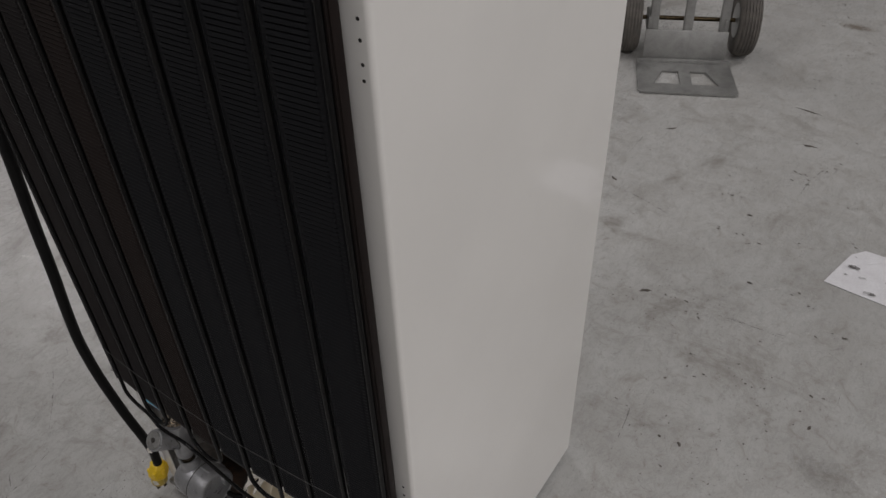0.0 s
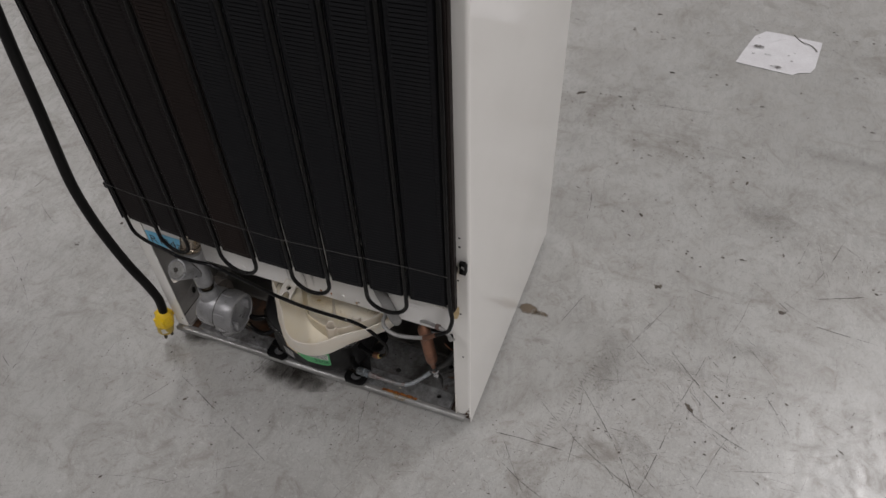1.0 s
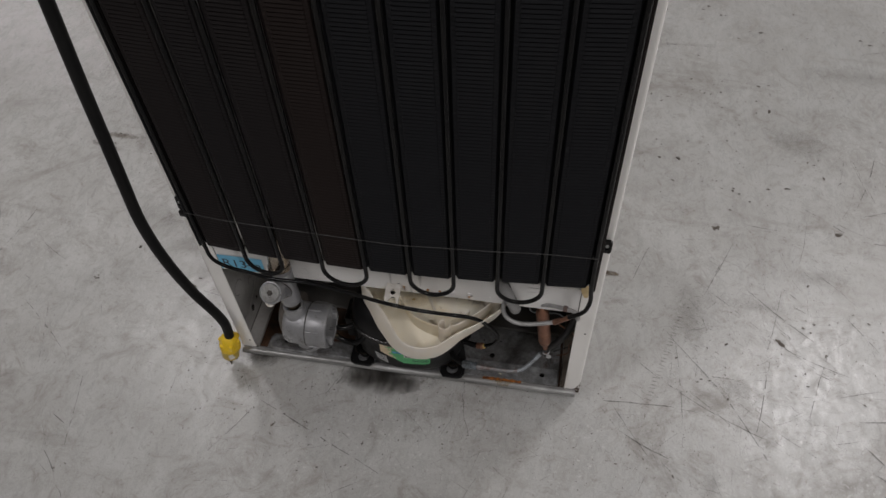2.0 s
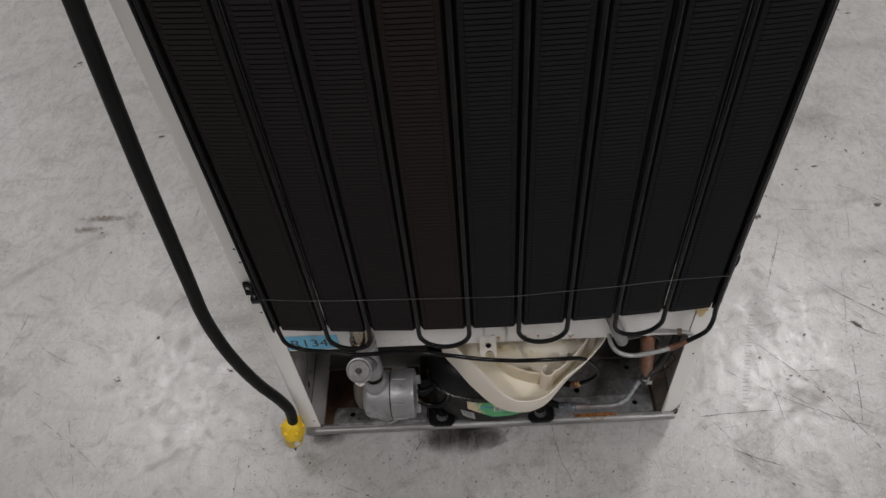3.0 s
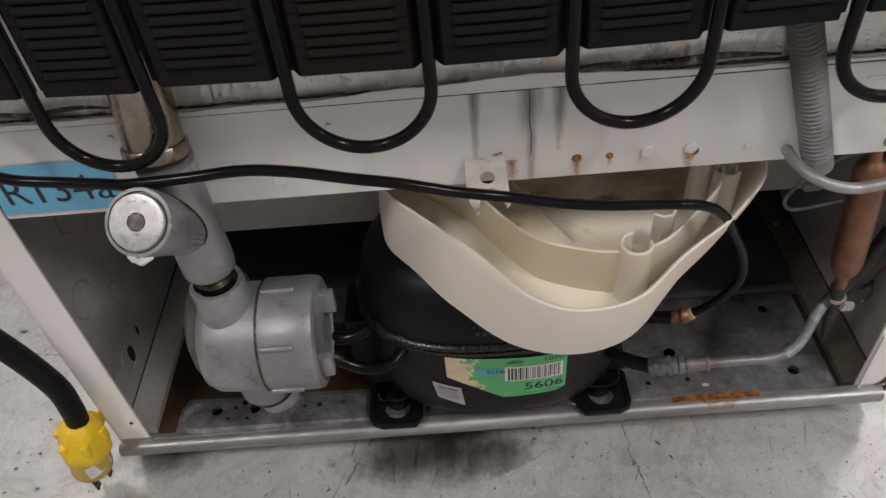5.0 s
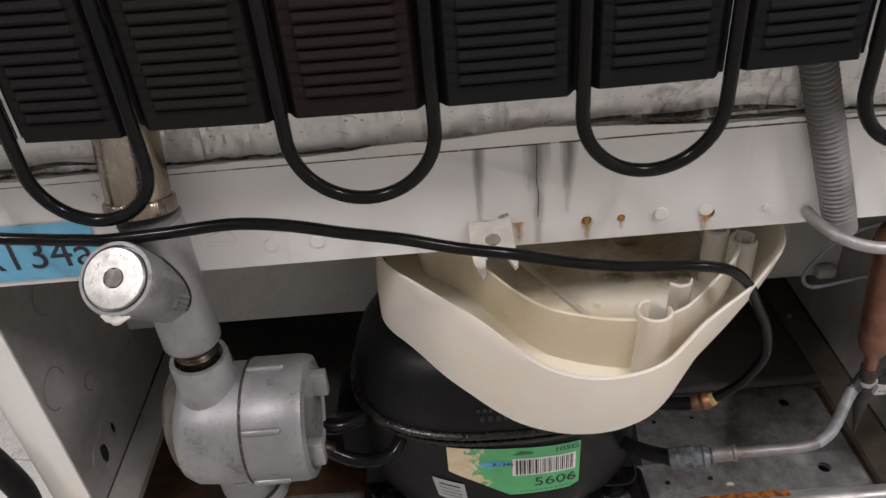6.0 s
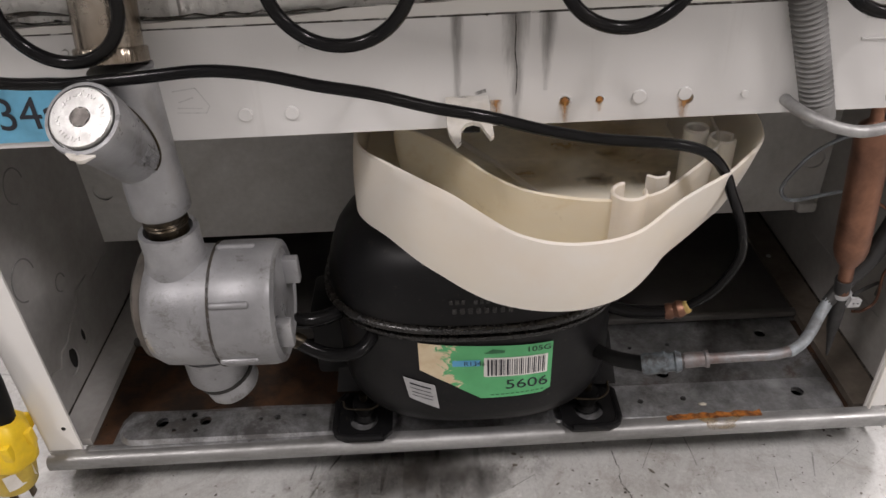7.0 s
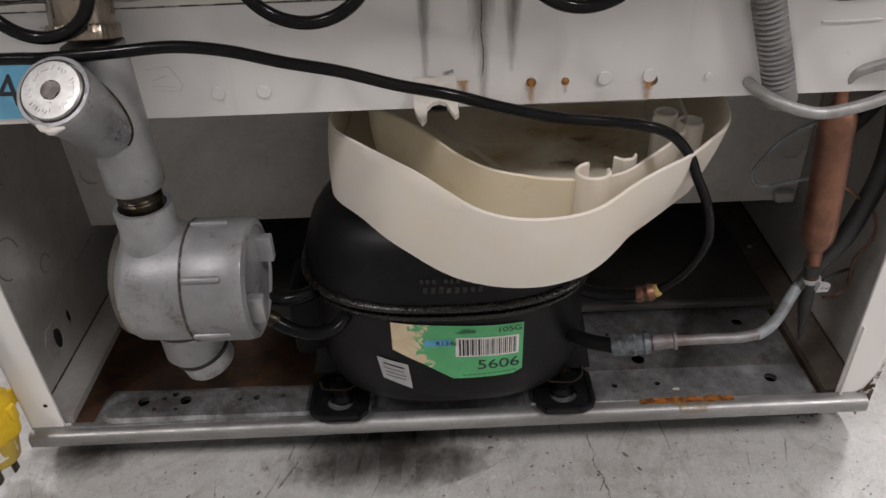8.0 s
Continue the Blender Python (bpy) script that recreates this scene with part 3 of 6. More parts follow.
foil = part("insulation_foil", crinkled_sheet(-0.2735, 0.2735, 0.334, 0.43, 0.0045), M_foil, fridge, "crinkled dirty silver insulation foil")
bm = bmesh.new()
rnd = random.Random(4)
for k in range(14):
    x = -0.272 + 0.039 * k
    own = spline([(x + 0.042 * j / 6, -0.0001 + rnd.uniform(-0.0004, 0.0003), 0.3362 + rnd.uniform(-0.0005, 0.0008)) for j in range(7)], 4)
    sweep(own, [0.0003 + 0.0004 * rnd.random() for _ in own], 6, bm)
for x0, x1, w in ((0.045, 0.150, 0.0024), (0.215, 0.262, 0.002), (-0.262, -0.185, 0.0016)):
    n = 8
    own = spline([(x0 + (x1 - x0) * k / n, 0.0004 + rnd.uniform(-0.0003, 0.0003), 0.3395 + 0.001 * math.sin(k * 1.3)) for k in range(n + 1)], 4)
    sweep(own, [w * (0.25 + 0.75 * math.sin(math.pi * k / (len(own) - 1))) for k in range(len(own))], 6, bm)
part("foil_crease", bm, M_crease, foil, "dark dirty crease along the foil")
for z0 in (0.3205, 0.3095):
    part("pressed_ridge", sweep([Vector((0.198, 0.0002, z0)), Vector((0.212, -0.0001, z0)), Vector((0.228, 0.0002, z0 + 0.0004))], 0.0007, 8), M_panel, panel)

bm = bmesh.new()
for a, b, c, d in ((-0.1475, 0.2870, -0.1325, 0.2862), (-0.1325, 0.2862, -0.1300, 0.2900), (-0.1300, 0.2900, -0.1355, 0.3000), (-0.1355, 0.3000, -0.1475, 0.2985), (-0.1465, 0.2895, -0.1340, 0.2888), (-0.1455, 0.2925, -0.1375, 0.2950)):
    way = Vector((c - a, d - b)).normalized() * 0.00035
    patch([(a - way.y, b + way.x), (c - way.y, d + way.x), (c + way.y, d - way.x), (a + way.y, b - way.x)], lambda u, v: Vector((u, -0.0004, v)), bm, cuts=4)
tagged(part("faded_stamp", bm, M_stamp, panel, smooth=0), kind="stuff")
lbl = part("refrigerant_label", patch(rect(-0.2725, -0.2015, 0.2745, 0.3085), lambda u, v: Vector((u, -0.0005, v)), cuts=3), M_blue, panel, "light blue label with dark refrigerant name", smooth=0)
part("writing", letters("R134a", 0.0255, lambda u, v: Vector((-0.2365 + u * 0.98, -0.0008, 0.2895 + v))), M_ink, lbl, smooth=0)

# bottom rail, tray and the walls of the machine bay
def on_side(x):
    """Turns a sheet's own x, y into y and z at a side wall."""
    return Matrix(((0, 0, 1, x), (1, 0, 0, 0), (0, 1, 0, 0), (0, 0, 0, 1)))


RAIL = [(-0.0008, 0.0288), (-0.0085, 0.0288), (-0.0102, 0.0298), (-0.0106, 0.0318), (-0.0106, 0.0352), (-0.0098, 0.0378), (-0.0078, 0.0394), (-0.0050, 0.0400), (-0.0008, 0.0400)]
rail = part("bottom_rail", sheared(plate(RAIL, [], 0.591, on_side(-0.2975)), 0.0125), M_rail, fridge, "scuffed galvanised bottom rail")
# black strip added under the rail for the shadow line there
part("rail_shadow_line", sheared(box(-0.290, 0.290, -0.0008, 0.0012, 0.0262, 0.0375), 0.0125), M_slope, rail)
for s in (-1, 1):
    part("foot", lathe([(0.0, 0.0), (0.012, 0.0), (0.013, 0.004), (0.010, 0.012), (0.006, 0.013), (0.006, 0.02), (0.0, 0.02)], (s * 0.262, 0.05, 0.0), (0, 0, 1), 18), M_rubber, fridge)
    part("foot", lathe([(0.0, 0.0), (0.012, 0.0), (0.013, 0.004), (0.010, 0.012), (0.006, 0.013), (0.006, 0.02), (0.0, 0.02)], (s * 0.262, 0.44, 0.0), (0, 0, 1), 18), M_rubber, fridge)
tray_holes = [(x, y, r) for x, y, r in ((-0.222, 0.017, 0.0046), (-0.191, 0.017, 0.0044), (-0.212, 0.009, 0.0016), (-0.207, 0.019, 0.0018), (-0.196, 0.008, 0.0016), (-0.151, 0.016, 0.0017), (-0.139, 0.017, 0.0025), (-0.120, 0.018, 0.0016), (-0.2, 0.023, 0.0026),
                                        (0.122, 0.016, 0.0022), (0.153, 0.017, 0.0022), (0.236, 0.019, 0.0046))]
rear_holes = [(-0.152, 0.047, 0.0045), (-0.176, 0.060, 0.0016), (0.146, 0.046, 0.005), (0.234, 0.085, 0.0042), (0.128, 0.075, 0.0018), (0.158, 0.077, 0.0018)]
tray = part("base_tray", plate(rect(-0.268, 0.268, -0.001, 0.104), [circle(x, y, r, 12) for x, y, r in tray_holes + rear_holes], -0.0014, Matrix.Translation((0, 0, 0.0375))), M_tray, fridge, "rusty dirty galvanised base tray")


def pressed_pad(outline, holes, height, slope):
    """A flat pressed up out of the tray, with a sloping edge all round and real holes."""
    bm = plate(outline, [circle(x, y, r, 12) for x, y, r in holes], -0.0012, Matrix.Translation((0, 0, 0.0375 + height)))
    n = len(outline)
    cx, cy = sum(p[0] for p in outline) / n, sum(p[1] for p in outline) / n
    upper = [bm.verts.new((x, y, 0.0375 + height)) for x, y in outline]
    lower = []
    for k, (x, y) in enumerate(outline):
        a, b = Vector(outline[k - 1]), Vector(outline[(k + 1) % n])
        d = (b - a).normalized()
        lower.append(bm.verts.new((x + d.y * slope, y - d.x * slope, 0.0372)))
    for k in range(n):
        bm.faces.new((upper[k], upper[(k + 1) % n], lower[(k + 1) % n], lower[k]))
    return bm


def rounded(x0, x1, y0, y1, r, n=7):
    pts = []
    for cx, cy, a0 in ((x1 - r, y0 + r, -90), (x1 - r, y1 - r, 0), (x0 + r, y1 - r, 90), (x0 + r, y0 + r, 180)):
        pts += [(cx + r * math.cos(radians(a0 + 90 * k / n)), cy + r * math.sin(radians(a0 + 90 * k / n))) for k in range(n + 1)]
    return pts


part("pressed_pad", pressed_pad(rounded(-0.249, -0.056, 0.0015, 0.0255, 0.011), [h for h in tray_holes if h[0] < 0], 0.003, 0.003), M_padworn, tray, "pale galvanised pad with dark holes")
part("pressed_pad", pressed_pad(rounded(0.058, 0.262, 0.0015, 0.0320, 0.006), [h for h in tray_holes if h[0] > 0], 0.003, 0.003), M_pad, tray, "pale galvanised pad with dark holes")
part("tray_front_lip", sheared(box(-0.27, 0.27, -0.0035, 0.0005, 0.030, 0.0395, 0.001), 0.008), M_pad, tray)
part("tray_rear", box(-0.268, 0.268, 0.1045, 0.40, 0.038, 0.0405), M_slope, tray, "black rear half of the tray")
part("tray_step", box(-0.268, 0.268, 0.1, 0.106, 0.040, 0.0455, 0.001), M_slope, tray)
# added black sheet, so the tray holes show shade
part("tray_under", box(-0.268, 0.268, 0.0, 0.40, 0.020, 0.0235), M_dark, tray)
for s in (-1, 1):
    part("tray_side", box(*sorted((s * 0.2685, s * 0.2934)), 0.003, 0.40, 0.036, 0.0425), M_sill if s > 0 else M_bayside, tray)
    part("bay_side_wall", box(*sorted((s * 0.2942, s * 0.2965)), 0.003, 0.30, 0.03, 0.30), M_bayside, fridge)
part("rivet", lathe([(0.0, 0.0), (0.0022, 0.0), (0.0016, 0.0012), (0.0, 0.0014)], (0.276, 0.18, 0.0425), (0, 0, 1), 12), M_silver, tray)
rnd = random.Random(31)
jag = [(0.136 + 0.066 * k / 22, -0.0040 + rnd.uniform(-0.0006, 0.0005)) for k in range(23)] + [(0.202 - 0.066 * k / 22, 0.0012 + rnd.uniform(-0.0010, 0.0008) - 0.0008 * (k % 5 == 2)) for k in range(23)]
part("rust_bar", patch(jag, lambda u, v: Vector((u, v, 0.0421 + 0.0125 * (u - 0.15))), cuts=4), M_flatrust, tray, "bright orange rust along the tray edge", smooth=0)
part("white_deposit", patch([(0.158, 0.006), (0.172, 0.006), (0.172, 0.014), (0.158, 0.014)], lambda u, v: Vector((u, v, 0.0412)), cuts=3), M_deposit, tray, smooth=0)
bm = patch(rect(0.158, 0.186, 0.0, 1.0), lambda u, v: Vector((u, v, 0)), cuts=3)
bmesh.ops.subdivide_edges(bm, edges=bm.edges[:], cuts=5, use_grid_fill=True)
for v in bm.verts:
    # the stain runs over the rounded edge of the rail
    a = v.co.y * math.pi / 2
    v.co.x += (0.172 - v.co.x) * (0.55 * v.co.y + 0.12 * math.sin(900 * v.co.x + 9 * v.co.y))
    v.co = Vector((v.co.x, -0.0040 - 0.0071 * math.sin(a), 0.0364 + 0.0041 * math.cos(a) + 0.0125 * v.co.x))
part("rust_run", bm, M_railstain, tray, "yellow rust stain over the rail", smooth=0)
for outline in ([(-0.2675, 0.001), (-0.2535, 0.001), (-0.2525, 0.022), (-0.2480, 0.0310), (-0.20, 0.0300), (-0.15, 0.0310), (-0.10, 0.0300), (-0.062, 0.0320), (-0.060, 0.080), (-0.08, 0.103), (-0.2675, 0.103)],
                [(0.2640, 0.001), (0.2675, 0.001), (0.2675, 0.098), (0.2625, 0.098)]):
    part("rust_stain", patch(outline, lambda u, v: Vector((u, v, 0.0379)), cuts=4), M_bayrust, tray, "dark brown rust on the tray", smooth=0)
back_wall = part("bay_back_wall", plate(rect(-0.294, 0.294, 0.104, 0.30), [circle(-0.281, 0.152, 0.0085), circle(0.282, 0.151, 0.0085)], 0.002, facing(0.160)), M_bay, fridge, "dull grey sheet behind the compressor")
for x in (-0.281, 0.282):
    part("knockout_disc", lathe([(0.0, 0.0), (0.0105, 0.0), (0.0105, 0.001), (0.0, 0.001)], (x, 0.1635, 0.1515), (0, -1, 0), 20), M_bay, back_wall)
# unseen roof, kept white to bounce light into the pan
part("bay_roof", box(-0.294, 0.294, 0.02, 0.16, 0.296, 0.299), M_panel, fridge)
# added black sheet that closes the bay and stands for its deep shade
part("bay_depth_shade", box(-0.294, 0.294, 0.40, 0.403, 0.03, 0.30), M_dark, fridge)

part("back_wall_foot", box(0.274, 0.290, 0.150, 0.16, 0.106, 0.116, 0.003), M_bay, back_wall)


wave = [(0.005, 0.042), (0.155, 0.042), (0.155, 0.098), (0.12, 0.096), (0.115, 0.104), (0.095, 0.104), (0.088, 0.094), (0.072, 0.090), (0.062, 0.083), (0.05, 0.083), (0.042, 0.074), (0.032, 0.080), (0.005, 0.080)]
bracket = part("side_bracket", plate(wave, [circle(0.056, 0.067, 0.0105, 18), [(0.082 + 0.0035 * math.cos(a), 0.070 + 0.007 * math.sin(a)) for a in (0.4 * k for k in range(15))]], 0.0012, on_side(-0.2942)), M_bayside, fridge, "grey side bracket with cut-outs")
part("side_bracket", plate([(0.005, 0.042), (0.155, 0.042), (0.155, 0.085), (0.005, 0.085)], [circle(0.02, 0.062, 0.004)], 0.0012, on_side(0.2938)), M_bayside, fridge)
for y0, z0, ry, rz in ((0.0610, 0.0675, 0.0050, 0.0095), (0.083, 0.0705, 0.0022, 0.0056)):
    part("cut_out", patch([(y0 + ry * math.cos(a), z0 + rz * math.sin(a)) for a in (2 * math.pi * k / 16 for k in range(16))], lambda u, v: Vector((-0.29405, u, v)), cuts=2), M_dark, bracket, smooth=0)
# thin dark lines where the tray sides meet the bay walls
part("dark_corner_line", box(0.2918, 0.2936, 0.004, 0.30, 0.0426, 0.0434, 0.0002), M_crease, tray)
part("dark_corner_line", box(-0.2936, -0.2918, 0.004, 0.30, 0.0426, 0.0434, 0.0002), M_crease, tray)
for y, z, r in ((0.045, 0.152, 0.0145), (0.082, 0.122, 0.0068), (0.075, 0.207, 0.012)):
    arc = [Vector((-0.2942, y + r * math.cos(a), z + r * math.sin(a))) for a in (2 * math.pi * k / 40 for k in range(29))]
    part("knockout", sweep(arc, 0.0006, 6), M_hose, fridge)
part("flange_rust", patch([(0.286, 0.034), (0.3, 0.034), (0.3, 0.072), (0.297, 0.060), (0.292, 0.046)], lambda u, v: Vector((u, -0.0014, v)), cuts=4), M_flangerust, fridge, "brown rust at the corner of the flange", smooth=0)
part("flange_rust", patch([(0.281, 0.036), (0.285, 0.04), (0.284, 0.044), (0.28, 0.042)], lambda u, v: Vector((u, -0.0014, v)), cuts=2), M_rust, fridge, smooth=0)
part("flange_rust", patch([(0.283, 0.0345), (0.299, 0.0345), (0.299, 0.052), (0.290, 0.046), (0.284, 0.041)], lambda u, v: Vector((u, -0.0016, v)), cuts=4), M_flangerust, fridge, smooth=0)
part("edge_seal", box(0.2755, 0.2772, -0.0035, -0.0010, 0.035, 0.105, 0.0005), M_white_plastic, fridge)
part("foam_tab", plate([(0.2715, 0.345), (0.2720, 0.333), (0.2750, 0.325), (0.2785, 0.3175), (0.2825, 0.3190), (0.2850, 0.328), (0.2855, 0.345)], [], 0.002, facing(-0.0035)), M_tab, fridge, "tan foam squeezed out beside the panel")
part("foam_leak", sweep(spline([(0.282, -0.003, 0.432), (0.2765, -0.004, 0.424), (0.279, -0.004, 0.412), (0.276, -0.003, 0.40), (0.277, -0.003, 0.385), (0.270, -0.004, 0.352)], 6), [0.004, 0.0042, 0.0035, 0.003, 0.0045, 0.005] * 5 + [0.002], 8), M_foam, fridge, "yellowed foam leaking at the flange")

# ---- condenser on the back ----
MID, LOW, HIGH = 0.008, 0.367, 1.44
condenser = tagged(part("condenser", box(-0.268, 0.29, 0.0025, 0.0085, HIGH - 0.03, HIGH - 0.01), M_tube), "black finned condenser with looping tubes on the refrigerator back", "condenser")


def coil_y(x):
    return -0.041 + 0.014 * ((x - MID) / 0.28) ** 2


tube_x = [-0.264, -0.2015, -0.147, -0.0845, -0.022, 0.0395, 0.0995, 0.1585, 0.2185, 0.281]
fin_low = [0.368, 0.3685, 0.371, 0.3722, 0.3725, 0.3745, 0.3765, 0.3785, 0.376]
turn_z = {2: 0.3558, 4: 0.3635, 6: 0.3645, 8: 0.3640}


def fin_mesh():
    """One louvred fin sheet, its lower middle edge at the origin."""
    bm = bmesh.new()
    xs = [-0.0304, -0.0282, -0.0254, -0.0240, -0.0198, -0.0186, 0.0186, 0.0198, 0.0240, 0.0254, 0.0282, 0.0304]
    flat = [0.0062, 0.0056, 0.0012, 0.0, 0.0, 0.0, 0.0, 0.0, 0.0, 0.0012, 0.0056, 0.0062]
    rib = 0.0051
    rows = [(0.0, 0.0), (0.008, 0.0)]
    z = 0.008
    while z + rib < HIGH - LOW:
        rows += [(z + rib * 0.04, 0.0007), (z + rib * 0.20, 0.0003), (z + rib * 0.30, -0.0015), (z + rib * 0.48, -0.0016), (z + rib * 0.96, -0.0003)]
        z += rib
    rows.append((HIGH - LOW, 0.0))
    grid = []
    for zz, out in rows:
        grid.append([bm.verts.new((x, f + (out if k in (5, 6) else out * 0.25 if k in (4, 7) else 0.0), zz)) for k, (x, f) in enumerate(zip(xs, flat))])
    for a, b in zip(grid, grid[1:]):
        for k in range(len(xs) - 1):
            bm.faces.new((a[k], a[k + 1], b[k + 1], b[k]))
    return bm


fin = part("fin", fin_mesh(), M_fin, condenser, smooth=25)
for i in range(9):
    x = (tube_x[i] + tube_x[i + 1]) / 2
    ob = fin if i == 0 else again("fin", fin.data, condenser)
    slope = (coil_y(x + 0.02) - coil_y(x - 0.02)) / 0.04
    ob.matrix_basis = Matrix.Translation((x, coil_y(x), fin_low[i])) @ Matrix.Rotation(math.atan(slope), 4, "Z") @ Matrix.Diagonal(((tube_x[i + 1] - tube_x[i] - 0.0112) / 0.0504, 1, 1, 1))
part("edge_fin", box(tube_x[0] - 0.006, tube_x[0] - 0.0035, coil_y(-0.27) - 0.004, coil_y(-0.27) + 0.006, LOW, HIGH, 0.0008), M_fin, condenser)
part("edge_fin", box(tube_x[9] + 0.0030, tube_x[9] + 0.0055, coil_y(0.285) + 0.000, coil_y(0.285) + 0.004, LOW - 0.004, HIGH, 0.0008), M_fin, condenser)
part("edge_fin", box(tube_x[9] - 0.0015, tube_x[9] + 0.0065, coil_y(0.283) + 0.0042, coil_y(0.283) + 0.0056, LOW, HIGH), M_fin, condenser)
part("edge_fin", box(tube_x[0] - 0.0055, tube_x[0] + 0.0015, coil_y(-0.264) + 0.0042, coil_y(-0.264) + 0.0056, LOW, HIGH), M_fin, condenser)
part("edge_fin", box(tube_x[9] + 0.0055, tube_x[9] + 0.0072, coil_y(0.285) + 0.002, coil_y(0.285) + 0.012, LOW - 0.002, HIGH, 0.0008), M_fin, condenser)


def bend(xa, xb, z, down, n=24):
    """The half-round turn between two tubes."""
    c, r = (xa + xb) / 2, (xb - xa) / 2
    return [Vector((c - r * math.cos(math.pi * k / n), coil_y(c - r * math.cos(math.pi * k / n)) - 0.001, z + (-1 if down else 1) * r * math.sin(math.pi * k / n) * 0.98)) for k in range(n + 1)]


R_TUBE = 0.0031
for i in range(0, 10, 2):
    # each hairpin: down one tube, round the lower turn, up the next
    if i == 0:
        continue
    line = [Vector((tube_x[i - 1], coil_y(tube_x[i - 1]) - 0.001, z)) for z in (HIGH, 1.1, 0.8, 0.5, 0.40, 0.370)] + bend(tube_x[i - 1], tube_x[i], turn_z[i], True) + [Vector((tube_x[i], coil_y(tube_x[i]) - 0.001, z)) for z in (0.370, 0.40, 0.5, 0.8, 1.1, HIGH)]
    part("tube", sweep(line, R_TUBE, 12), M_tube, condenser)
for i in range(0, 10, 2):
    part("tube", sweep(bend(tube_x[i], tube_x[i + 1], HIGH, False), R_TUBE, 12), M_tube, condenser)
y0 = coil_y(tube_x[0]) - 0.001
inlet = [(tube_x[0], y0, HIGH), (tube_x[0], y0, 1.0), (tube_x[0], y0, 0.6), (tube_x[0], y0, 0.42), (tube_x[0] + 0.001, y0, 0.366), (-0.258, -0.0305, 0.338), (-0.238, -0.031, 0.3235), (-0.208, -0.033, 0.3196), (-0.187, -0.0375, 0.3204), (-0.173, -0.0405, 0.3212),
         (-0.145, -0.0412, 0.3228), (-0.1166, -0.0405, 0.3242), (-0.0917, -0.0412, 0.3215), (-0.0674, -0.0412, 0.3152), (-0.042, -0.0425, 0.3103), (-0.0164, -0.0428, 0.3028), (0.0097, -0.0427, 0.2966), (0.0367, -0.0394, 0.2869), (0.0649, -0.0353, 0.2787), (0.0990, -0.0312, 0.2725),
         (0.1200, -0.0262, 0.2640), (0.1345, -0.0197, 0.2480), (0.1430, -0.0145, 0.2310), (0.1525, -0.0105, 0.212), (0.1585, -0.0070, 0.193), (0.1590, -0.0055, 0.1780), (0.1530, -0.001, 0.1575), (0.1455, 0.002, 0.1455), (0.1366, 0.0037, 0.1375)]
part("inlet_tube", sweep(spline(inlet, 6), 0.0029, 12), M_tube, condenser, "thin black tube running across to the compressor")
y9 = coil_y(tube_x[9]) - 0.001
outlet = [(tube_x[9], y9, HIGH), (tube_x[9], y9, 0.9), (tube_x[9], y9, 0.5), (tube_x[9] + 0.001, y9, 0.385), (0.2845, -0.0280, 0.352), (0.2825, -0.0300, 0.3345), (0.2770, -0.0300, 0.3195), (0.2580, -0.0318, 0.3040)]
part("outlet_tube", sweep(spline(outlet, 6), 0.0031, 12), M_tube, condenser)
part("tube_joint", sweep(spline([(0.2595, -0.0318, 0.3052), (0.250, -0.0320, 0.2970), (0.2405, -0.0320, 0.2895)], 4), [0.0034] * 4 + [0.0038] * 3 + [0.0044, 0.0046], 12), M_copper, condenser, "copper tube joint")
part("bare_tube", sweep(spline([(0.2425, -0.0320, 0.2908), (0.2305, -0.0320, 0.2848), (0.2190, -0.0320, 0.2802), (0.2065, -0.0320, 0.2765), (0.1930, -0.0318, 0.2745), (0.1810, -0.0305, 0.2765), (0.1725, -0.0265, 0.2790), (0.1675, -0.0190, 0.2802), (0.1660, -0.0100, 0.2800), (0.1665, -0.001, 0.2790)], 6), 0.0031, 12), M_silver, condenser, "bare silver tube bend")
part("tie_wire", sweep(spline([(x, coil_y(x) - 0.0050, z) for x, z in ((-0.268, 0.442), (-0.2, 0.442), (-0.09, 0.4455), (0.0, 0.4445), (0.04, 0.4445), (0.09, 0.4475), (0.15, 0.449), (0.21, 0.451), (0.282, 0.446))], 5), 0.0005, 6), M_wire, condenser, "thin bare steel tie wire")
for s, x, z in ((-1, -0.2885, 0.430), (1, 0.2935, 0.441)):
    lug = part("condenser_lug", plate([(-0.005, -0.011), (0.004, -0.012), (0.006, -0.007), (0.006, 0.008), (0.003, 0.012), (-0.004, 0.012)], [[(0.0024 * math.cos(a), 0.0060 * math.sin(a)) for a in (math.pi / 8 * k for k in range(16))]], 0.004, Matrix.Translation((x, 0, z)) @ facing(-0.0085)), M_tube, condenser)
    part("lug_screw", lathe([(0.0, 0.0), (0.003, 0.0), (0.0035, 0.001), (0.003, 0.0028), (0.0, 0.0032)], (x + 0.0005, -0.0055, z + 0.003), (0, -1, 0), 14), M_silver, lug)
    part("lug_arm", box(*sorted((x - s * 0.006, x - s * 0.026)), -0.026, -0.008, z - 0.006, z + 0.004, 0.001), M_tube, lug)

# ---- compressor ----
CX, CY, CA, CB, CN = 0.0048, 0.046, 0.0955, 0.070, 2.5


def oval(a):
    c, s = math.cos(a), math.sin(a)
    return Vector((CA * math.copysign(abs(c) ** (2 / CN), c), CB * math.copysign(abs(s) ** (2 / CN), s), 0))


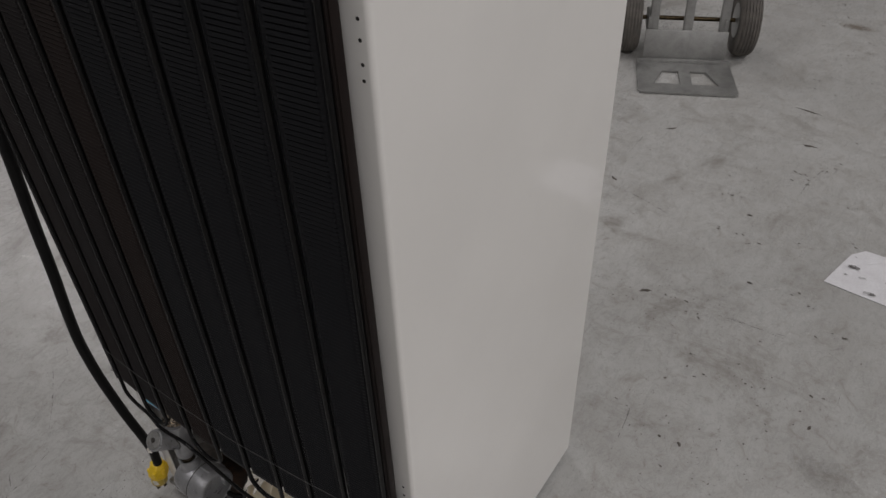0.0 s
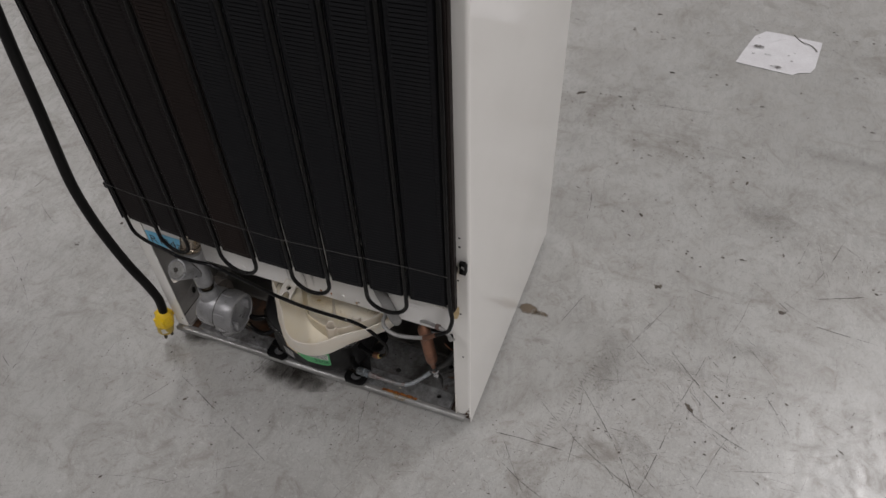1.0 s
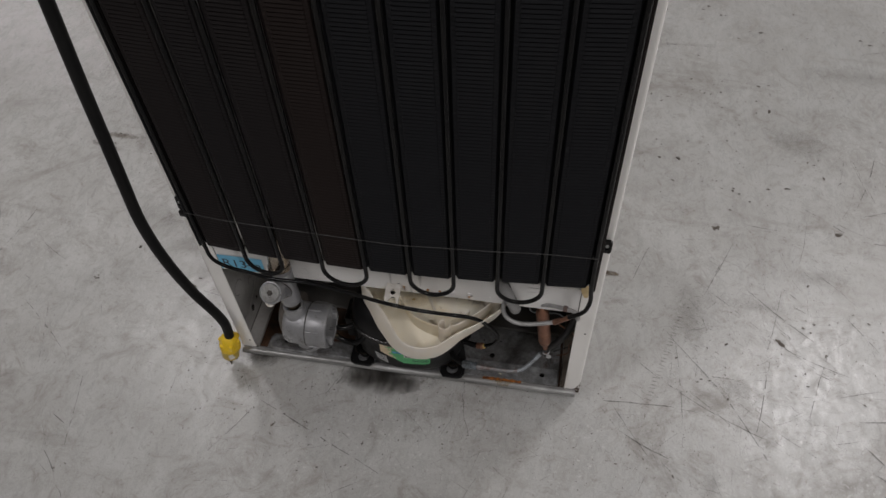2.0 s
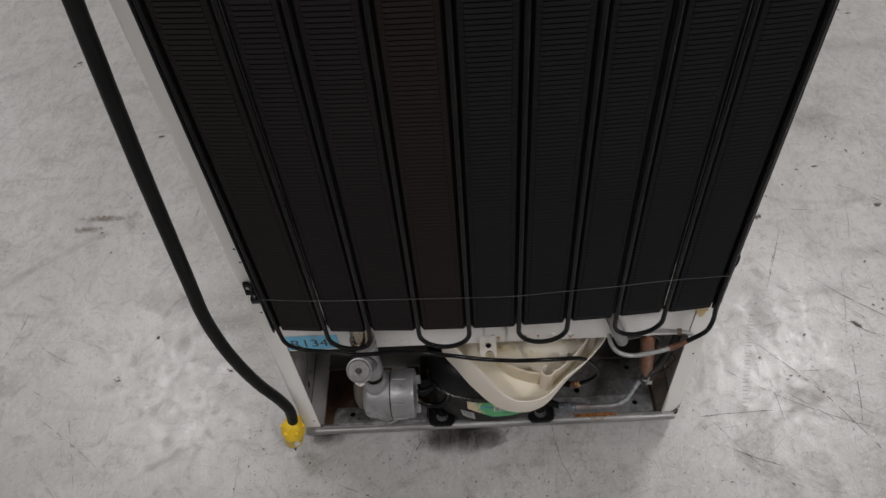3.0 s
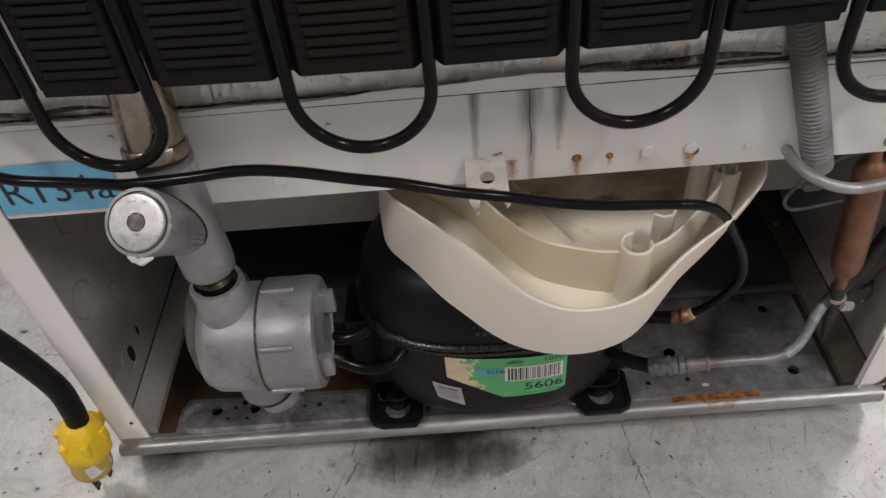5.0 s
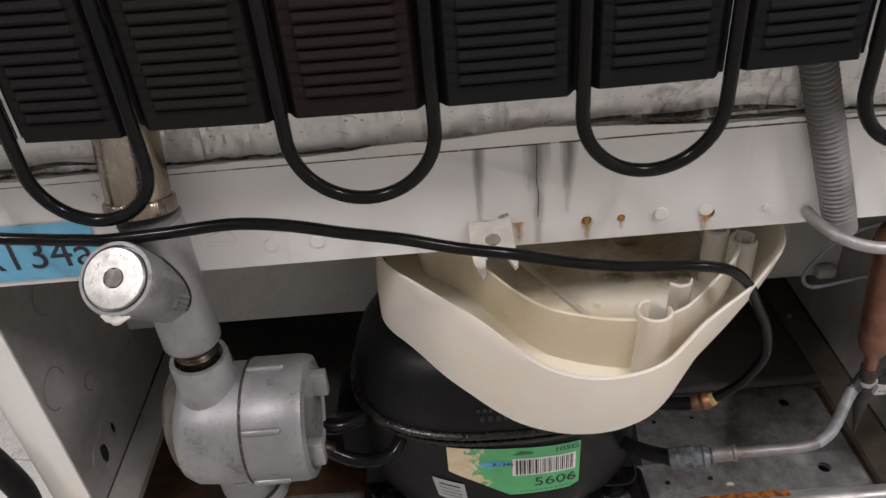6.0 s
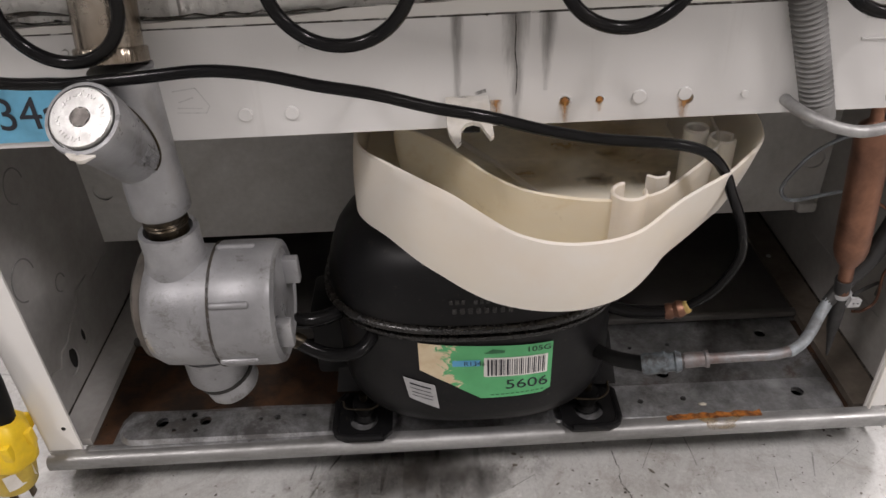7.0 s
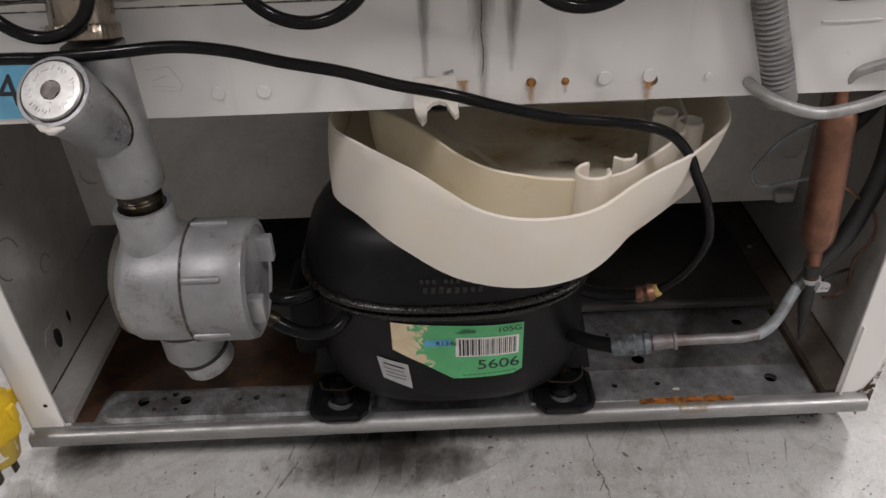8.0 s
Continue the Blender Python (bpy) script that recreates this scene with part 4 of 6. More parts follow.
def shell(levels, bm=None, seg=64):
    own = bmesh.new()
    rings = []
    for z, f in levels:
        rings.append([own.verts.new(Vector((CX, CY, z)) + oval(2 * math.pi * k / seg) * f) for k in range(seg)])
    for a, b in zip(rings, rings[1:]):
        for k in range(seg):
            own.faces.new((a[k], a[(k + 1) % seg], b[(k + 1) % seg], b[k]))
    own.faces.new(rings[0][::-1])
    own.faces.new(rings[-1])
    return join(bm, own)


def on_pot(u, v, off=0.0006):
    """A place on the front of the compressor's lower half."""
    q = min(abs(u - CX) / (CA * 0.966), 0.999)
    return Vector((u, CY - CB * 0.966 * (1 - q ** CN) ** (1 / CN) - off, v))


compressor = tagged(part("compressor", shell([(0.058, 0.55), (0.060, 0.80), (0.066, 0.905), (0.076, 0.95), (0.09, 0.966), (0.146, 0.966), (0.148, 0.98)]), M_comp), "black enamelled hermetic compressor with a torn green label", "compressor")
part("dome", shell([(0.1535, 0.985), (0.160, 0.985), (0.170, 0.965), (0.180, 0.925), (0.189, 0.86), (0.196, 0.77), (0.200, 0.64), (0.2015, 0.4)]), M_comp, compressor)
part("weld_seam", shell([(0.1475, 0.965), (0.1485, 1.016), (0.1495, 1.028), (0.1508, 1.028), (0.1520, 1.016), (0.1530, 0.972)]), M_seam, compressor)
part("lower_lip", shell([(0.1405, 0.965), (0.1415, 0.995), (0.1430, 1.004), (0.1445, 0.998), (0.1455, 0.962)]), M_seam, compressor)
green = part("type_label", patch([(-0.0325, 0.1385), (0.0505, 0.1335), (0.0500, 0.0945), (0.0440, 0.0915), (0.0055, 0.0915), (-0.013, 0.1045), (-0.0325, 0.116)], on_pot, cuts=26), M_label, compressor, "torn green label with barcode and number")
part("barcode_field", patch([(0.0075, 0.1265), (0.0475, 0.1245), (0.0473, 0.1090), (0.0072, 0.1105)], lambda u, v: on_pot(u, v, 0.0009), cuts=12), M_paperlabel, green, smooth=0)
bm = bmesh.new()
rnd = random.Random(11)
u = 0.0095
while u < 0.0462:
    w = rnd.choice((0.0004, 0.0004, 0.0008, 0.0012))
    patch(rect(u, u + w, 0.1115 - 0.03 * (u - 0.0075), 0.1252 - 0.045 * (u - 0.0075)), lambda a, b: on_pot(a, b, 0.0011), bm, cuts=1)
    u += w + rnd.choice((0.0005, 0.0006, 0.001))
tagged(part("barcode", bm, M_ink, green, smooth=0), kind="stuff")
part("writing", letters("5606", 0.0112, lambda a, b: on_pot(0.0345 + a * 1.25, 0.1020 + b - 0.03 * a, 0.0010)), M_ink, green, smooth=0)
part("writing", letters("105G", 0.0058, lambda a, b: on_pot(0.0415 + a * 1.25, 0.1302 + b - 0.05 * a, 0.0010)), M_ink, green, smooth=0)
part("writing", letters("R134a", 0.0052, lambda a, b: on_pot(0.0015 + a, 0.1222 + b, 0.0012)), M_ink, green, smooth=0)
part("blue_strip", patch(rect(-0.012, 0.0052, 0.1200, 0.1250), lambda a, b: on_pot(a, b, 0.0009), cuts=5), M_cyan, green, smooth=0)
part("maker_mark", patch([(0.0075, 0.1300), (0.013, 0.1335), (0.0205, 0.1318), (0.0200, 0.1298), (0.012, 0.1298)], lambda a, b: on_pot(a, b, 0.0010), cuts=5), M_green_ink, green, smooth=0)
bm = bmesh.new()
for k in range(11):
    patch(rect(0.0115 + 0.0032 * k, 0.0138 + 0.0032 * k, 0.0940 + 0.00005 * k, 0.0948 + 0.00005 * k), lambda a, b: on_pot(a, b, 0.0010), bm, cuts=1)
tagged(part("small_print", bm, M_green_ink, green, smooth=0), kind="stuff")
grey = part("data_label", patch([(-0.0435, 0.1085), (-0.0235, 0.1035), (-0.0215, 0.0825), (-0.0405, 0.0905)], on_pot, cuts=7), M_greylabel, compressor, "small dull grey data label")
bm = bmesh.new()
for k, (a, b) in enumerate(((0.0, 0.0), (0.0, -0.004), (0.001, -0.0075), (0.001, -0.0105))):
    h = 0.0014 if k == 0 else 0.0006
    patch([(-0.0395 + a, 0.1045 + b), (-0.0262 + a, 0.1010 + b), (-0.0262 + a, 0.1010 + b - h), (-0.0395 + a, 0.1045 + b - h)], lambda u, v: on_pot(u, v, 0.0009), bm, cuts=4)
tagged(part("small_print", bm, M_ink, grey, smooth=0), kind="stuff")
bm = bmesh.new()
for k in range(10):
    if k not in (0, 9):
        box(-0.0155 + 0.0047 * k, -0.0128 + 0.0047 * k, 0, 0.0016, 0.1625, 0.1665, 0.0004, bm, 1)
    if k not in (3, 7):
        box(-0.0125 + 0.0036 * k, -0.0103 + 0.0036 * k, 0, 0.0016, 0.1692, 0.1722, 0.0004, bm, 1)
for v in bm.verts:
    q = min(abs(v.co.x - CX) / (CA * 0.98), 0.999)
    v.co.y = CY - CB * (0.985 - (v.co.z - 0.160) * 1.6) * (1 - q ** CN) ** (1 / CN) - 0.0006 + v.co.y * 0.4
tagged(part("embossed_lettering", bm, M_seam, compressor), kind="stuff")
for sx in (-1, 1):
    for fy, gy in ((0.008, 0.013), (0.084, 0.079)):
        fx = CX + sx * 0.0775 - (0.0025 if sx < 0 else 0.0)
        half = [(-0.020, -0.014), (-0.014, -0.021), (0.012, -0.021), (0.018, -0.018), (0.0205, -0.012), (0.0205, 0.014), (0.014, 0.022), (-0.020, 0.022)]
        out = [(sx * x, y) for x, y in half]
        foot = part("foot", plate(out if sx > 0 else out[::-1], [circle(0.0, -0.004, 0.0098, 18)], 0.0035, Matrix.Translation((fx, fy, 0.0445))), M_comp, compressor)
        part("foot_rim", sweep([Vector((fx + x * 0.96, fy + y * 0.95, 0.0475)) for x, y in out[1:7]], 0.0024, 8), M_comp, foot)
        part("rubber_grommet", lathe([(0.0, 0.0), (0.0075, 0.0), (0.0085, 0.003), (0.0060, 0.006), (0.0080, 0.012), (0.0076, 0.0165), (0.004, 0.018), (0.0, 0.018)], (fx, gy, 0.0408), (0, 0, 1), 22), M_cord, foot)
        part("pin_clip", sweep(spline([(fx - 0.013, gy - 0.006, 0.0640), (fx - 0.0115, gy - 0.009, 0.0605), (fx - 0.004, gy - 0.0095, 0.0590), (fx + 0.006, gy - 0.0095, 0.0590), (fx + 0.0125, gy - 0.006, 0.0615), (fx + 0.0135, gy + 0.001, 0.0645)], 5), 0.0008, 8), M_nipple, foot)
        part("pin", lathe([(0.0, 0.0), (0.0028, 0.0), (0.0028, 0.005), (0.0, 0.006)], (fx, gy, 0.0585), (0, 0, 1), 12), M_nipple, foot)
part("leg_web", plate([(-0.02, -0.012), (0.02, -0.012), (0.014, 0.03), (-0.014, 0.03)], [], 0.002, Matrix.Translation((CX - 0.079, 0.026, 0.07)) @ Matrix.Rotation(radians(75), 4, "X")), M_comp, compressor)
part("leg_web", plate([(-0.02, -0.012), (0.02, -0.012), (0.014, 0.03), (-0.014, 0.03)], [], 0.002, Matrix.Translation((CX + 0.079, 0.026, 0.066)) @ Matrix.Rotation(radians(75), 4, "X")), M_comp, compressor)
part("terminal_cover", box(-0.106, -0.082, 0.026, 0.070, 0.072, 0.128, 0.004), M_cord, compressor, "black terminal cover")
part("discharge_stub", sweep(spline([(0.084, 0.022, 0.1300), (0.102, 0.013, 0.1292), (0.118, 0.0075, 0.1312), (0.128, 0.0050, 0.1340)], 5), 0.0046, 12), M_tube, compressor)
part("crimp", lathe([(0.0, 0.0), (0.0046, 0.0), (0.0056, 0.003), (0.0046, 0.006), (0.0060, 0.009), (0.005, 0.012), (0.0036, 0.014), (0.0, 0.014)], (0.1245, 0.0060, 0.1322), (0.74, -0.15, 0.30), 14), M_copper, compressor, "crimped copper joint")
part("crimp_solder", lathe([(0.0, 0.0), (0.0038, 0.001), (0.0044, 0.003), (0.0038, 0.005), (0.0, 0.006)], (0.1345, 0.0037, 0.1358), (0.7, -0.10, 0.55), 12), M_foam, compressor, "yellowish solder on the joint")
part("suction_stub", sweep(spline([(0.076, 0.012, 0.1020), (0.092, -0.009, 0.1085), (0.108, -0.0205, 0.1135)], 5), [0.0048] * 5 + [0.0050] * 5 + [0.0054], 12), M_cord, compressor)
part("suction_joint", lathe([(0.0, 0.0), (0.0062, 0.0), (0.0070, 0.003), (0.0066, 0.011), (0.0074, 0.014), (0.0060, 0.0155), (0.0060, 0.0195), (0.0072, 0.0205), (0.0058, 0.024), (0.0, 0.024)], (0.1060, -0.0203, 0.1130), (1, -0.16, 0.20), 16), M_lead, compressor, "dull grey-green tube joint")
part("suction_tube", sweep(spline([(0.129, -0.0245, 0.1185), (0.146, -0.0262, 0.1210), (0.166, -0.0270, 0.1222), (0.183, -0.0265, 0.1220), (0.1965, -0.0230, 0.1215)], 6), 0.0034, 12), M_patina, compressor, "dull copper suction tube")
part("suction_bend", sweep(spline([(0.1940, -0.0240, 0.1214), (0.1990, -0.0218, 0.1216), (0.2070, -0.0165, 0.1235), (0.2160, -0.0070, 0.1255), (0.2240, 0.0025, 0.1285), (0.2300, 0.0075, 0.1350)], 6), 0.0036, 12), M_greyfilm, compressor, "grey-blue filmed tube bend")
part("tube_sleeve", lathe([(0.0, 0.0), (0.0046, 0.0), (0.0050, 0.002), (0.0046, 0.012), (0.0055, 0.013), (0.0055, 0.0148), (0.0, 0.0148)], (0.1300, -0.0246, 0.1187), (1, -0.07, 0.12), 14), M_patina, compressor)
part("suction_hose", sweep(spline([(0.2285, 0.0065, 0.1330), (0.240, 0.012, 0.145), (0.255, 0.018, 0.160), (0.266, 0.024, 0.182), (0.274, 0.03, 0.205), (0.278, 0.04, 0.235), (0.279, 0.06, 0.27), (0.279, 0.08, 0.297)], 6), [0.0038 + 0.0022 * min(1.0, k / 14) for k in range(43)], 12), M_rubber, compressor, "black insulated hose")

# ---- drip pan on the compressor ----
def plan_line(points, n=110):
    """A smooth plan line through the points, cut into n even steps."""
    line = spline([(x, y, 0) for x, y in points], 8)
    run = [0.0]
    for a, b in zip(line, line[1:]):
        run.append(run[-1] + (b - a).length)
    ticks = np.linspace(0, run[-1], n)
    return list(zip(np.interp(ticks, run, [p.x for p in line]), np.interp(ticks, run, [p.y for p in line])))


def loft_wall(top, low, z0, z1, thick, steps=7):
    """A leaning wall between two plan lines, with a rounded upper edge."""
    bm = bmesh.new()
    cols = []
    n = len(top)
    for i in range(n):
        a, b = Vector(top[max(i - 1, 0)]), Vector(top[min(i + 1, n - 1)])
        d = (b - a).normalized()
        nrm = Vector((d.y, -d.x))
        col = []
        for side in (1, -1):
            ring = []
            for k in range(steps + 1):
                f = k / steps
                bulge = 0.0012 * math.sin(math.pi * f)
                p = Vector(low[i]).lerp(Vector(top[i]), f) + nrm * (side * thick / 2 + bulge)
                ring.append(bm.verts.new((p.x, p.y, z0 + (z1 - 0.0009 - z0) * f)))
            col += ring if side == 1 else ring[::-1]
            if side == 1:
                col.append(bm.verts.new((top[i][0], top[i][1], z1)))
        cols.append(col)
    m = len(cols[0])
    for a, b in zip(cols, cols[1:]):
        for k in range(m):
            bm.faces.new((a[k], a[(k + 1) % m], b[(k + 1) % m], b[k]))
    bm.faces.new(cols[0])
    bm.faces.new(cols[-1][::-1])
    return bm


rim_top = plan_line([(-0.0625, 0.145), (-0.063, 0.09), (-0.063, 0.045), (-0.0575, 0.0235), (-0.041, 0.004), (-0.025, -0.0135), (-0.009, -0.031), (0.005, -0.050), (0.018, -0.0665), (0.031, -0.0755), (0.043, -0.079), (0.055, -0.079), (0.067, -0.0765), (0.078, -0.0710), (0.088, -0.062), (0.1015, -0.0485), (0.1155, -0.037), (0.127, -0.0285), (0.137, -0.0205), (0.1505, -0.006), (0.162, 0.007), (0.169, 0.021), (0.174, 0.045), (0.176, 0.09), (0.176, 0.145)])
rim_low = plan_line([(-0.064, 0.145), (-0.066, 0.09), (-0.066, 0.045), (-0.0615, 0.023), (-0.0450, 0.001), (-0.0285, -0.0225), (-0.015, -0.038), (-0.002, -0.052), (0.011, -0.0625), (0.026, -0.069), (0.0385, -0.0715), (0.050, -0.0715), (0.060, -0.0695), (0.073, -0.064), (0.085, -0.054), (0.0975, -0.039), (0.105, -0.029), (0.1215, -0.013), (0.141, 0.0065), (0.151, 0.017), (0.159, 0.035), (0.164, 0.09), (0.164, 0.145)])
pan = tagged(part("drip_pan", loft_wall(rim_top, rim_low, 0.2035, 0.2495, 0.0022), M_pan), "cream plastic drip pan with brown stains on a compressor", "drip pan")
base = [(x * 0.985 + 0.0008, y * 0.985 + 0.0008) for x, y in rim_low[::2]]
part("pan_floor", plate(base, [], 0.002, Matrix.Translation((0.0, 0.0, 0.2045))), M_pan_base, pan, "brown-stained pan floor")
part("pan_back", box(-0.063, 0.175, 0.145, 0.1475, 0.205, 0.2490, 0.0008), M_pan, pan)
part("inner_wall", loft_wall(*[plan_line(pts, 60) for pts in ([(-0.041, 0.13), (-0.041, 0.085), (-0.040, 0.062), (-0.030, 0.055), (-0.014, 0.038), (-0.001, 0.019), (0.014, -0.0045), (0.030, -0.0210), (0.050, -0.0302), (0.063, -0.0338), (0.074, -0.0352)], [(-0.038, 0.13), (-0.038, 0.085), (-0.037, 0.067), (-0.028, 0.060), (-0.012, 0.043), (0.001, 0.024), (0.016, 0.001), (0.031, -0.0155), (0.050, -0.0252), (0.063, -0.0292), (0.074, -0.0315)])], 0.206, 0.2445, 0.0021), M_pan_floor, pan)
part("inner_wall", loft_wall(*[plan_line(pts, 50) for pts in ([(0.0895, -0.0325), (0.101, -0.0270), (0.116, -0.0130), (0.129, 0.0000), (0.140, 0.013), (0.148, 0.030), (0.152, 0.06), (0.153, 0.12)], [(0.088, -0.0290), (0.098, -0.0230), (0.113, -0.0090), (0.126, 0.0040), (0.136, 0.016), (0.143, 0.032), (0.147, 0.06), (0.148, 0.12)])], 0.206, 0.2440, 0.0021), M_pan, pan)


def split_tube(x, y, r, z0, z1, a0, a1, name="drain_socket"):
    line = [(x + r * math.cos(a), y + r * math.sin(a)) for a in (radians(a0 + (a1 - a0) * k / 20) for k in range(21))]
    return part(name, strip_wall(line, z0, z1, 0.002), M_pan, pan)


split_tube(0.0815, -0.0335, 0.0084, 0.206, 0.2485, 95, 370)
split_tube(0.150, 0.0285, 0.0070, 0.206, 0.2440, 20, 330)
split_tube(0.1385, 0.0400, 0.0066, 0.206, 0.2450, 0, 320)
part("drain_tab", strip_wall([(0.1005, 0.0015), (0.1050, -0.0020), (0.1105, -0.0010), (0.1130, 0.0040)], 0.206, 0.2370, 0.0022), M_pan, pan)
part("floor_rib", sweep([Vector((-0.004, 0.118, 0.2062)), Vector((0.026, 0.070, 0.2062)), Vector((0.058, 0.012, 0.2062))], 0.0024, 8), M_pan, pan)
for cx, cy, rx, ry, mt in ((0.075, 0.100, 0.075, 0.050, M_panstain), (0.110, 0.070, 0.050, 0.040, M_panstain), (0.040, 0.060, 0.045, 0.025, M_panstain), (0.118, 0.045, 0.028, 0.020, M_pandirt), (0.098, 0.082, 0.016, 0.010, M_pandirt), (0.085, 0.050, 0.022, 0.014, M_pandirt), (0.115, 0.100, 0.045, 0.035, M_panstain), (0.02, 0.03, 0.03, 0.02, M_panstain)):
    part("tide_stain", patch([(cx + rx * math.cos(a), cy + ry * math.sin(a)) for a in (2 * math.pi * k / 24 for k in range(24))], lambda u, v: Vector((u, v, 0.2070 + cx * 0.002)), cuts=4), mt, pan, "brown tide mark in the pan", smooth=0)
tab = [(-0.0095, 0.002), (-0.0095, -0.021), (-0.0085, -0.028), (-0.0052, -0.036), (-0.0032, -0.0335), (-0.0028, -0.025), (-0.0002, -0.0205), (0.0035, -0.0192), (0.0072, -0.0210), (0.0092, -0.0270), (0.0112, -0.0318), (0.0130, -0.0300), (0.0128, -0.020), (0.0125, 0.002)]
clip = part("pan_clip", plate(tab, [circle(0.0020, -0.0125, 0.0041)], 0.0024, Matrix.Translation((0, 0, 0.2858)) @ Matrix.Rotation(radians(14), 4, "X")), M_clip, fridge, "white plastic clip on the panel edge")
part("clip_foot", box(-0.0095, 0.0125, -0.0020, 0.0003, 0.2745, 0.2880, 0.0006), M_clip, clip)
part("clip_recess", box(-0.0032, 0.0072, -0.0175, -0.0060, 0.2765, 0.2775, 0.0003), M_dark, clip)
part("pry_mark", patch([(-0.008, 0.287), (0.011, 0.2925), (0.0115, 0.2905), (-0.008, 0.2855)], lambda u, v: Vector((u, -0.0005, v)), cuts=4), M_scuff, panel, smooth=0)

# ---- conduit fitting and junction box ----
JX, JY, JZ = -0.160, -0.0225, 0.179
jbox = tagged(part("junction_box", lathe([(0.0, 0.0), (0.024, 0.0), (0.0305, 0.003), (0.0338, 0.009), (0.0348, 0.024), (0.0343, 0.041), (0.0, 0.041)], (-0.1800, JY, JZ), (1, 0, 0), 44), M_cast), "grey painted cast metal junction box with a ribbed cap", "junction box")
ribbed = part("cap", lathe([(0.0, 0.0), (0.0352, 0.0), (0.0360, 0.0015), (0.0360, 0.029), (0.0350, 0.0330), (0.0315, 0.0345), (0.0300, 0.0330), (0.0, 0.0325)], (-0.1400, JY, JZ), (1, 0, 0), 48), M_cast, jbox, "grey ribbed screw cap")
for k in range(6):
    a = math.pi * k / 3 + 0.42
    m = Matrix.Translation((-0.1400, JY + 0.0359 * math.cos(a), JZ + 0.0359 * math.sin(a))) @ Matrix.Rotation(a, 4, "X")
    part("grip_rib", moved(box(0.001, 0.0225, -0.0016, 0.0020, -0.0020, 0.0020, 0.0017, seg=3), m), M_cast, ribbed)
for zz, yy in ((-0.004, -0.0235), (0.010, 0.016)):
    part("cap_lug", box(-0.1075, -0.0985, JY + yy - 0.0032, JY + yy + 0.0032, JZ + zz - 0.0085, JZ + zz + 0.0085, 0.001), M_cast, ribbed)
bm = bmesh.new()
for k in range(30):
    a = 2 * math.pi * k / 30
    if k % 7 != 3:
        m = Matrix.Translation((-0.1076, JY + 0.0245 * math.cos(a), JZ + 0.0245 * math.sin(a))) @ Matrix.Rotation(a, 4, "X")
        join(bm, moved(box(0, 0.0005, -0.0016, 0.0016, -0.0009, 0.0009), m))
tagged(part("embossed_ring", bm, M_cast, ribbed), kind="stuff")
part("cap_joint", lathe([(0.0350, 0.0), (0.0362, 0.0006), (0.0362, 0.0018), (0.0350, 0.0024)], (-0.1408, JY, JZ), (1, 0, 0), 48), M_crease, ribbed)
part("rear_flange", lathe([(0.0, 0.0), (0.026, 0.0), (0.035, 0.005), (0.037, 0.015), (0.036, 0.03), (0.0, 0.03)], (-0.1965, JY + 0.026, JZ - 0.016), (1, 0, 0), 40), M_grit, jbox)
part("top_spigot", lathe([(0.0, 0.0), (0.0205, 0.0), (0.0170, 0.010), (0.0158, 0.016), (0.0160, 0.028), (0.0154, 0.030), (0.0130, 0.030), (0.0124, 0.024), (0.0, 0.024)], (JX, JY, JZ + 0.0225), (0, 0, 1), 32), M_cast, jbox)
part("bottom_spigot", lathe([(0.0, 0.0), (0.021, 0.0), (0.0188, 0.006), (0.0182, 0.022), (0.0172, 0.0235), (0.0, 0.0235)], (JX + 0.006, JY, JZ - 0.030), (0, 0, -1), 32), M_cast, jbox)
part("blanking_plug", lathe([(0.0, 0.0), (0.0150, 0.0), (0.0162, 0.002), (0.0162, 0.0100), (0.0145, 0.0125), (0.0, 0.0135)], (JX + 0.0095, JY, JZ - 0.0545), (0.32, 0.06, -1), 24), M_cast, jbox)
part("plug_gap", lathe([(0.0166, 0.0), (0.0172, 0.0006), (0.0172, 0.0022), (0.0166, 0.0028)], (JX + 0.0088, JY, JZ - 0.0530), (0.24, 0.05, -1), 24), M_dark, jbox)
gland = part("cable_gland", lathe([(0.0, 0.0), (0.0050, 0.0), (0.0052, 0.002), (0.0050, 0.005), (0.0046, 0.007), (0.0, 0.007)], (-0.1075, -0.0160, 0.1435), (0.85, -0.12, -0.42), 14), M_nipple, jbox, "worn brass cable gland")
part("cable", sweep(spline([(-0.104, -0.0172, 0.1415), (-0.095, -0.0190, 0.1365), (-0.086, -0.0200, 0.1333), (-0.075, -0.0198, 0.1325), (-0.0655, -0.0155, 0.1340), (-0.058, -0.004, 0.138)], 6), 0.0044, 10), M_tube, gland, "short black cable")
part("spare_cable", sweep(spline([(-0.110, -0.004, 0.150), (-0.098, -0.004, 0.1475), (-0.084, 0.004, 0.1455), (-0.074, 0.016, 0.146)], 5), 0.0050, 10), M_tube, gland)
seal = tagged(part("conduit_seal", lathe([(0.0, 0.0), (0.0142, 0.0), (0.0152, 0.0015), (0.0152, 0.016), (0.0148, 0.020), (0.0146, 0.03), (0.0146, 0.068), (0.0150, 0.070), (0.0150, 0.0775), (0.0, 0.0775)], (JX, JY, 0.2430), (0, 0, 1), 32), M_cast), "grey cast conduit seal with slanted neck and steel plug", "pipe fitting")
part("nipple", lathe([(0.0, 0.0), (0.0108, 0.0), (0.0108, 0.010), (0.0118, 0.011), (0.0108, 0.012), (0.0118, 0.013), (0.0108, 0.014), (0.0108, 0.022), (0.0, 0.022)], (JX, JY, 0.2245), (0, 0, 1), 28), M_nipple, seal, "dark threaded nipple")
NW = Vector((-0.06, -0.690, 0.720)).normalized()
NE = Vector((-0.1667, -0.0597, 0.3132))
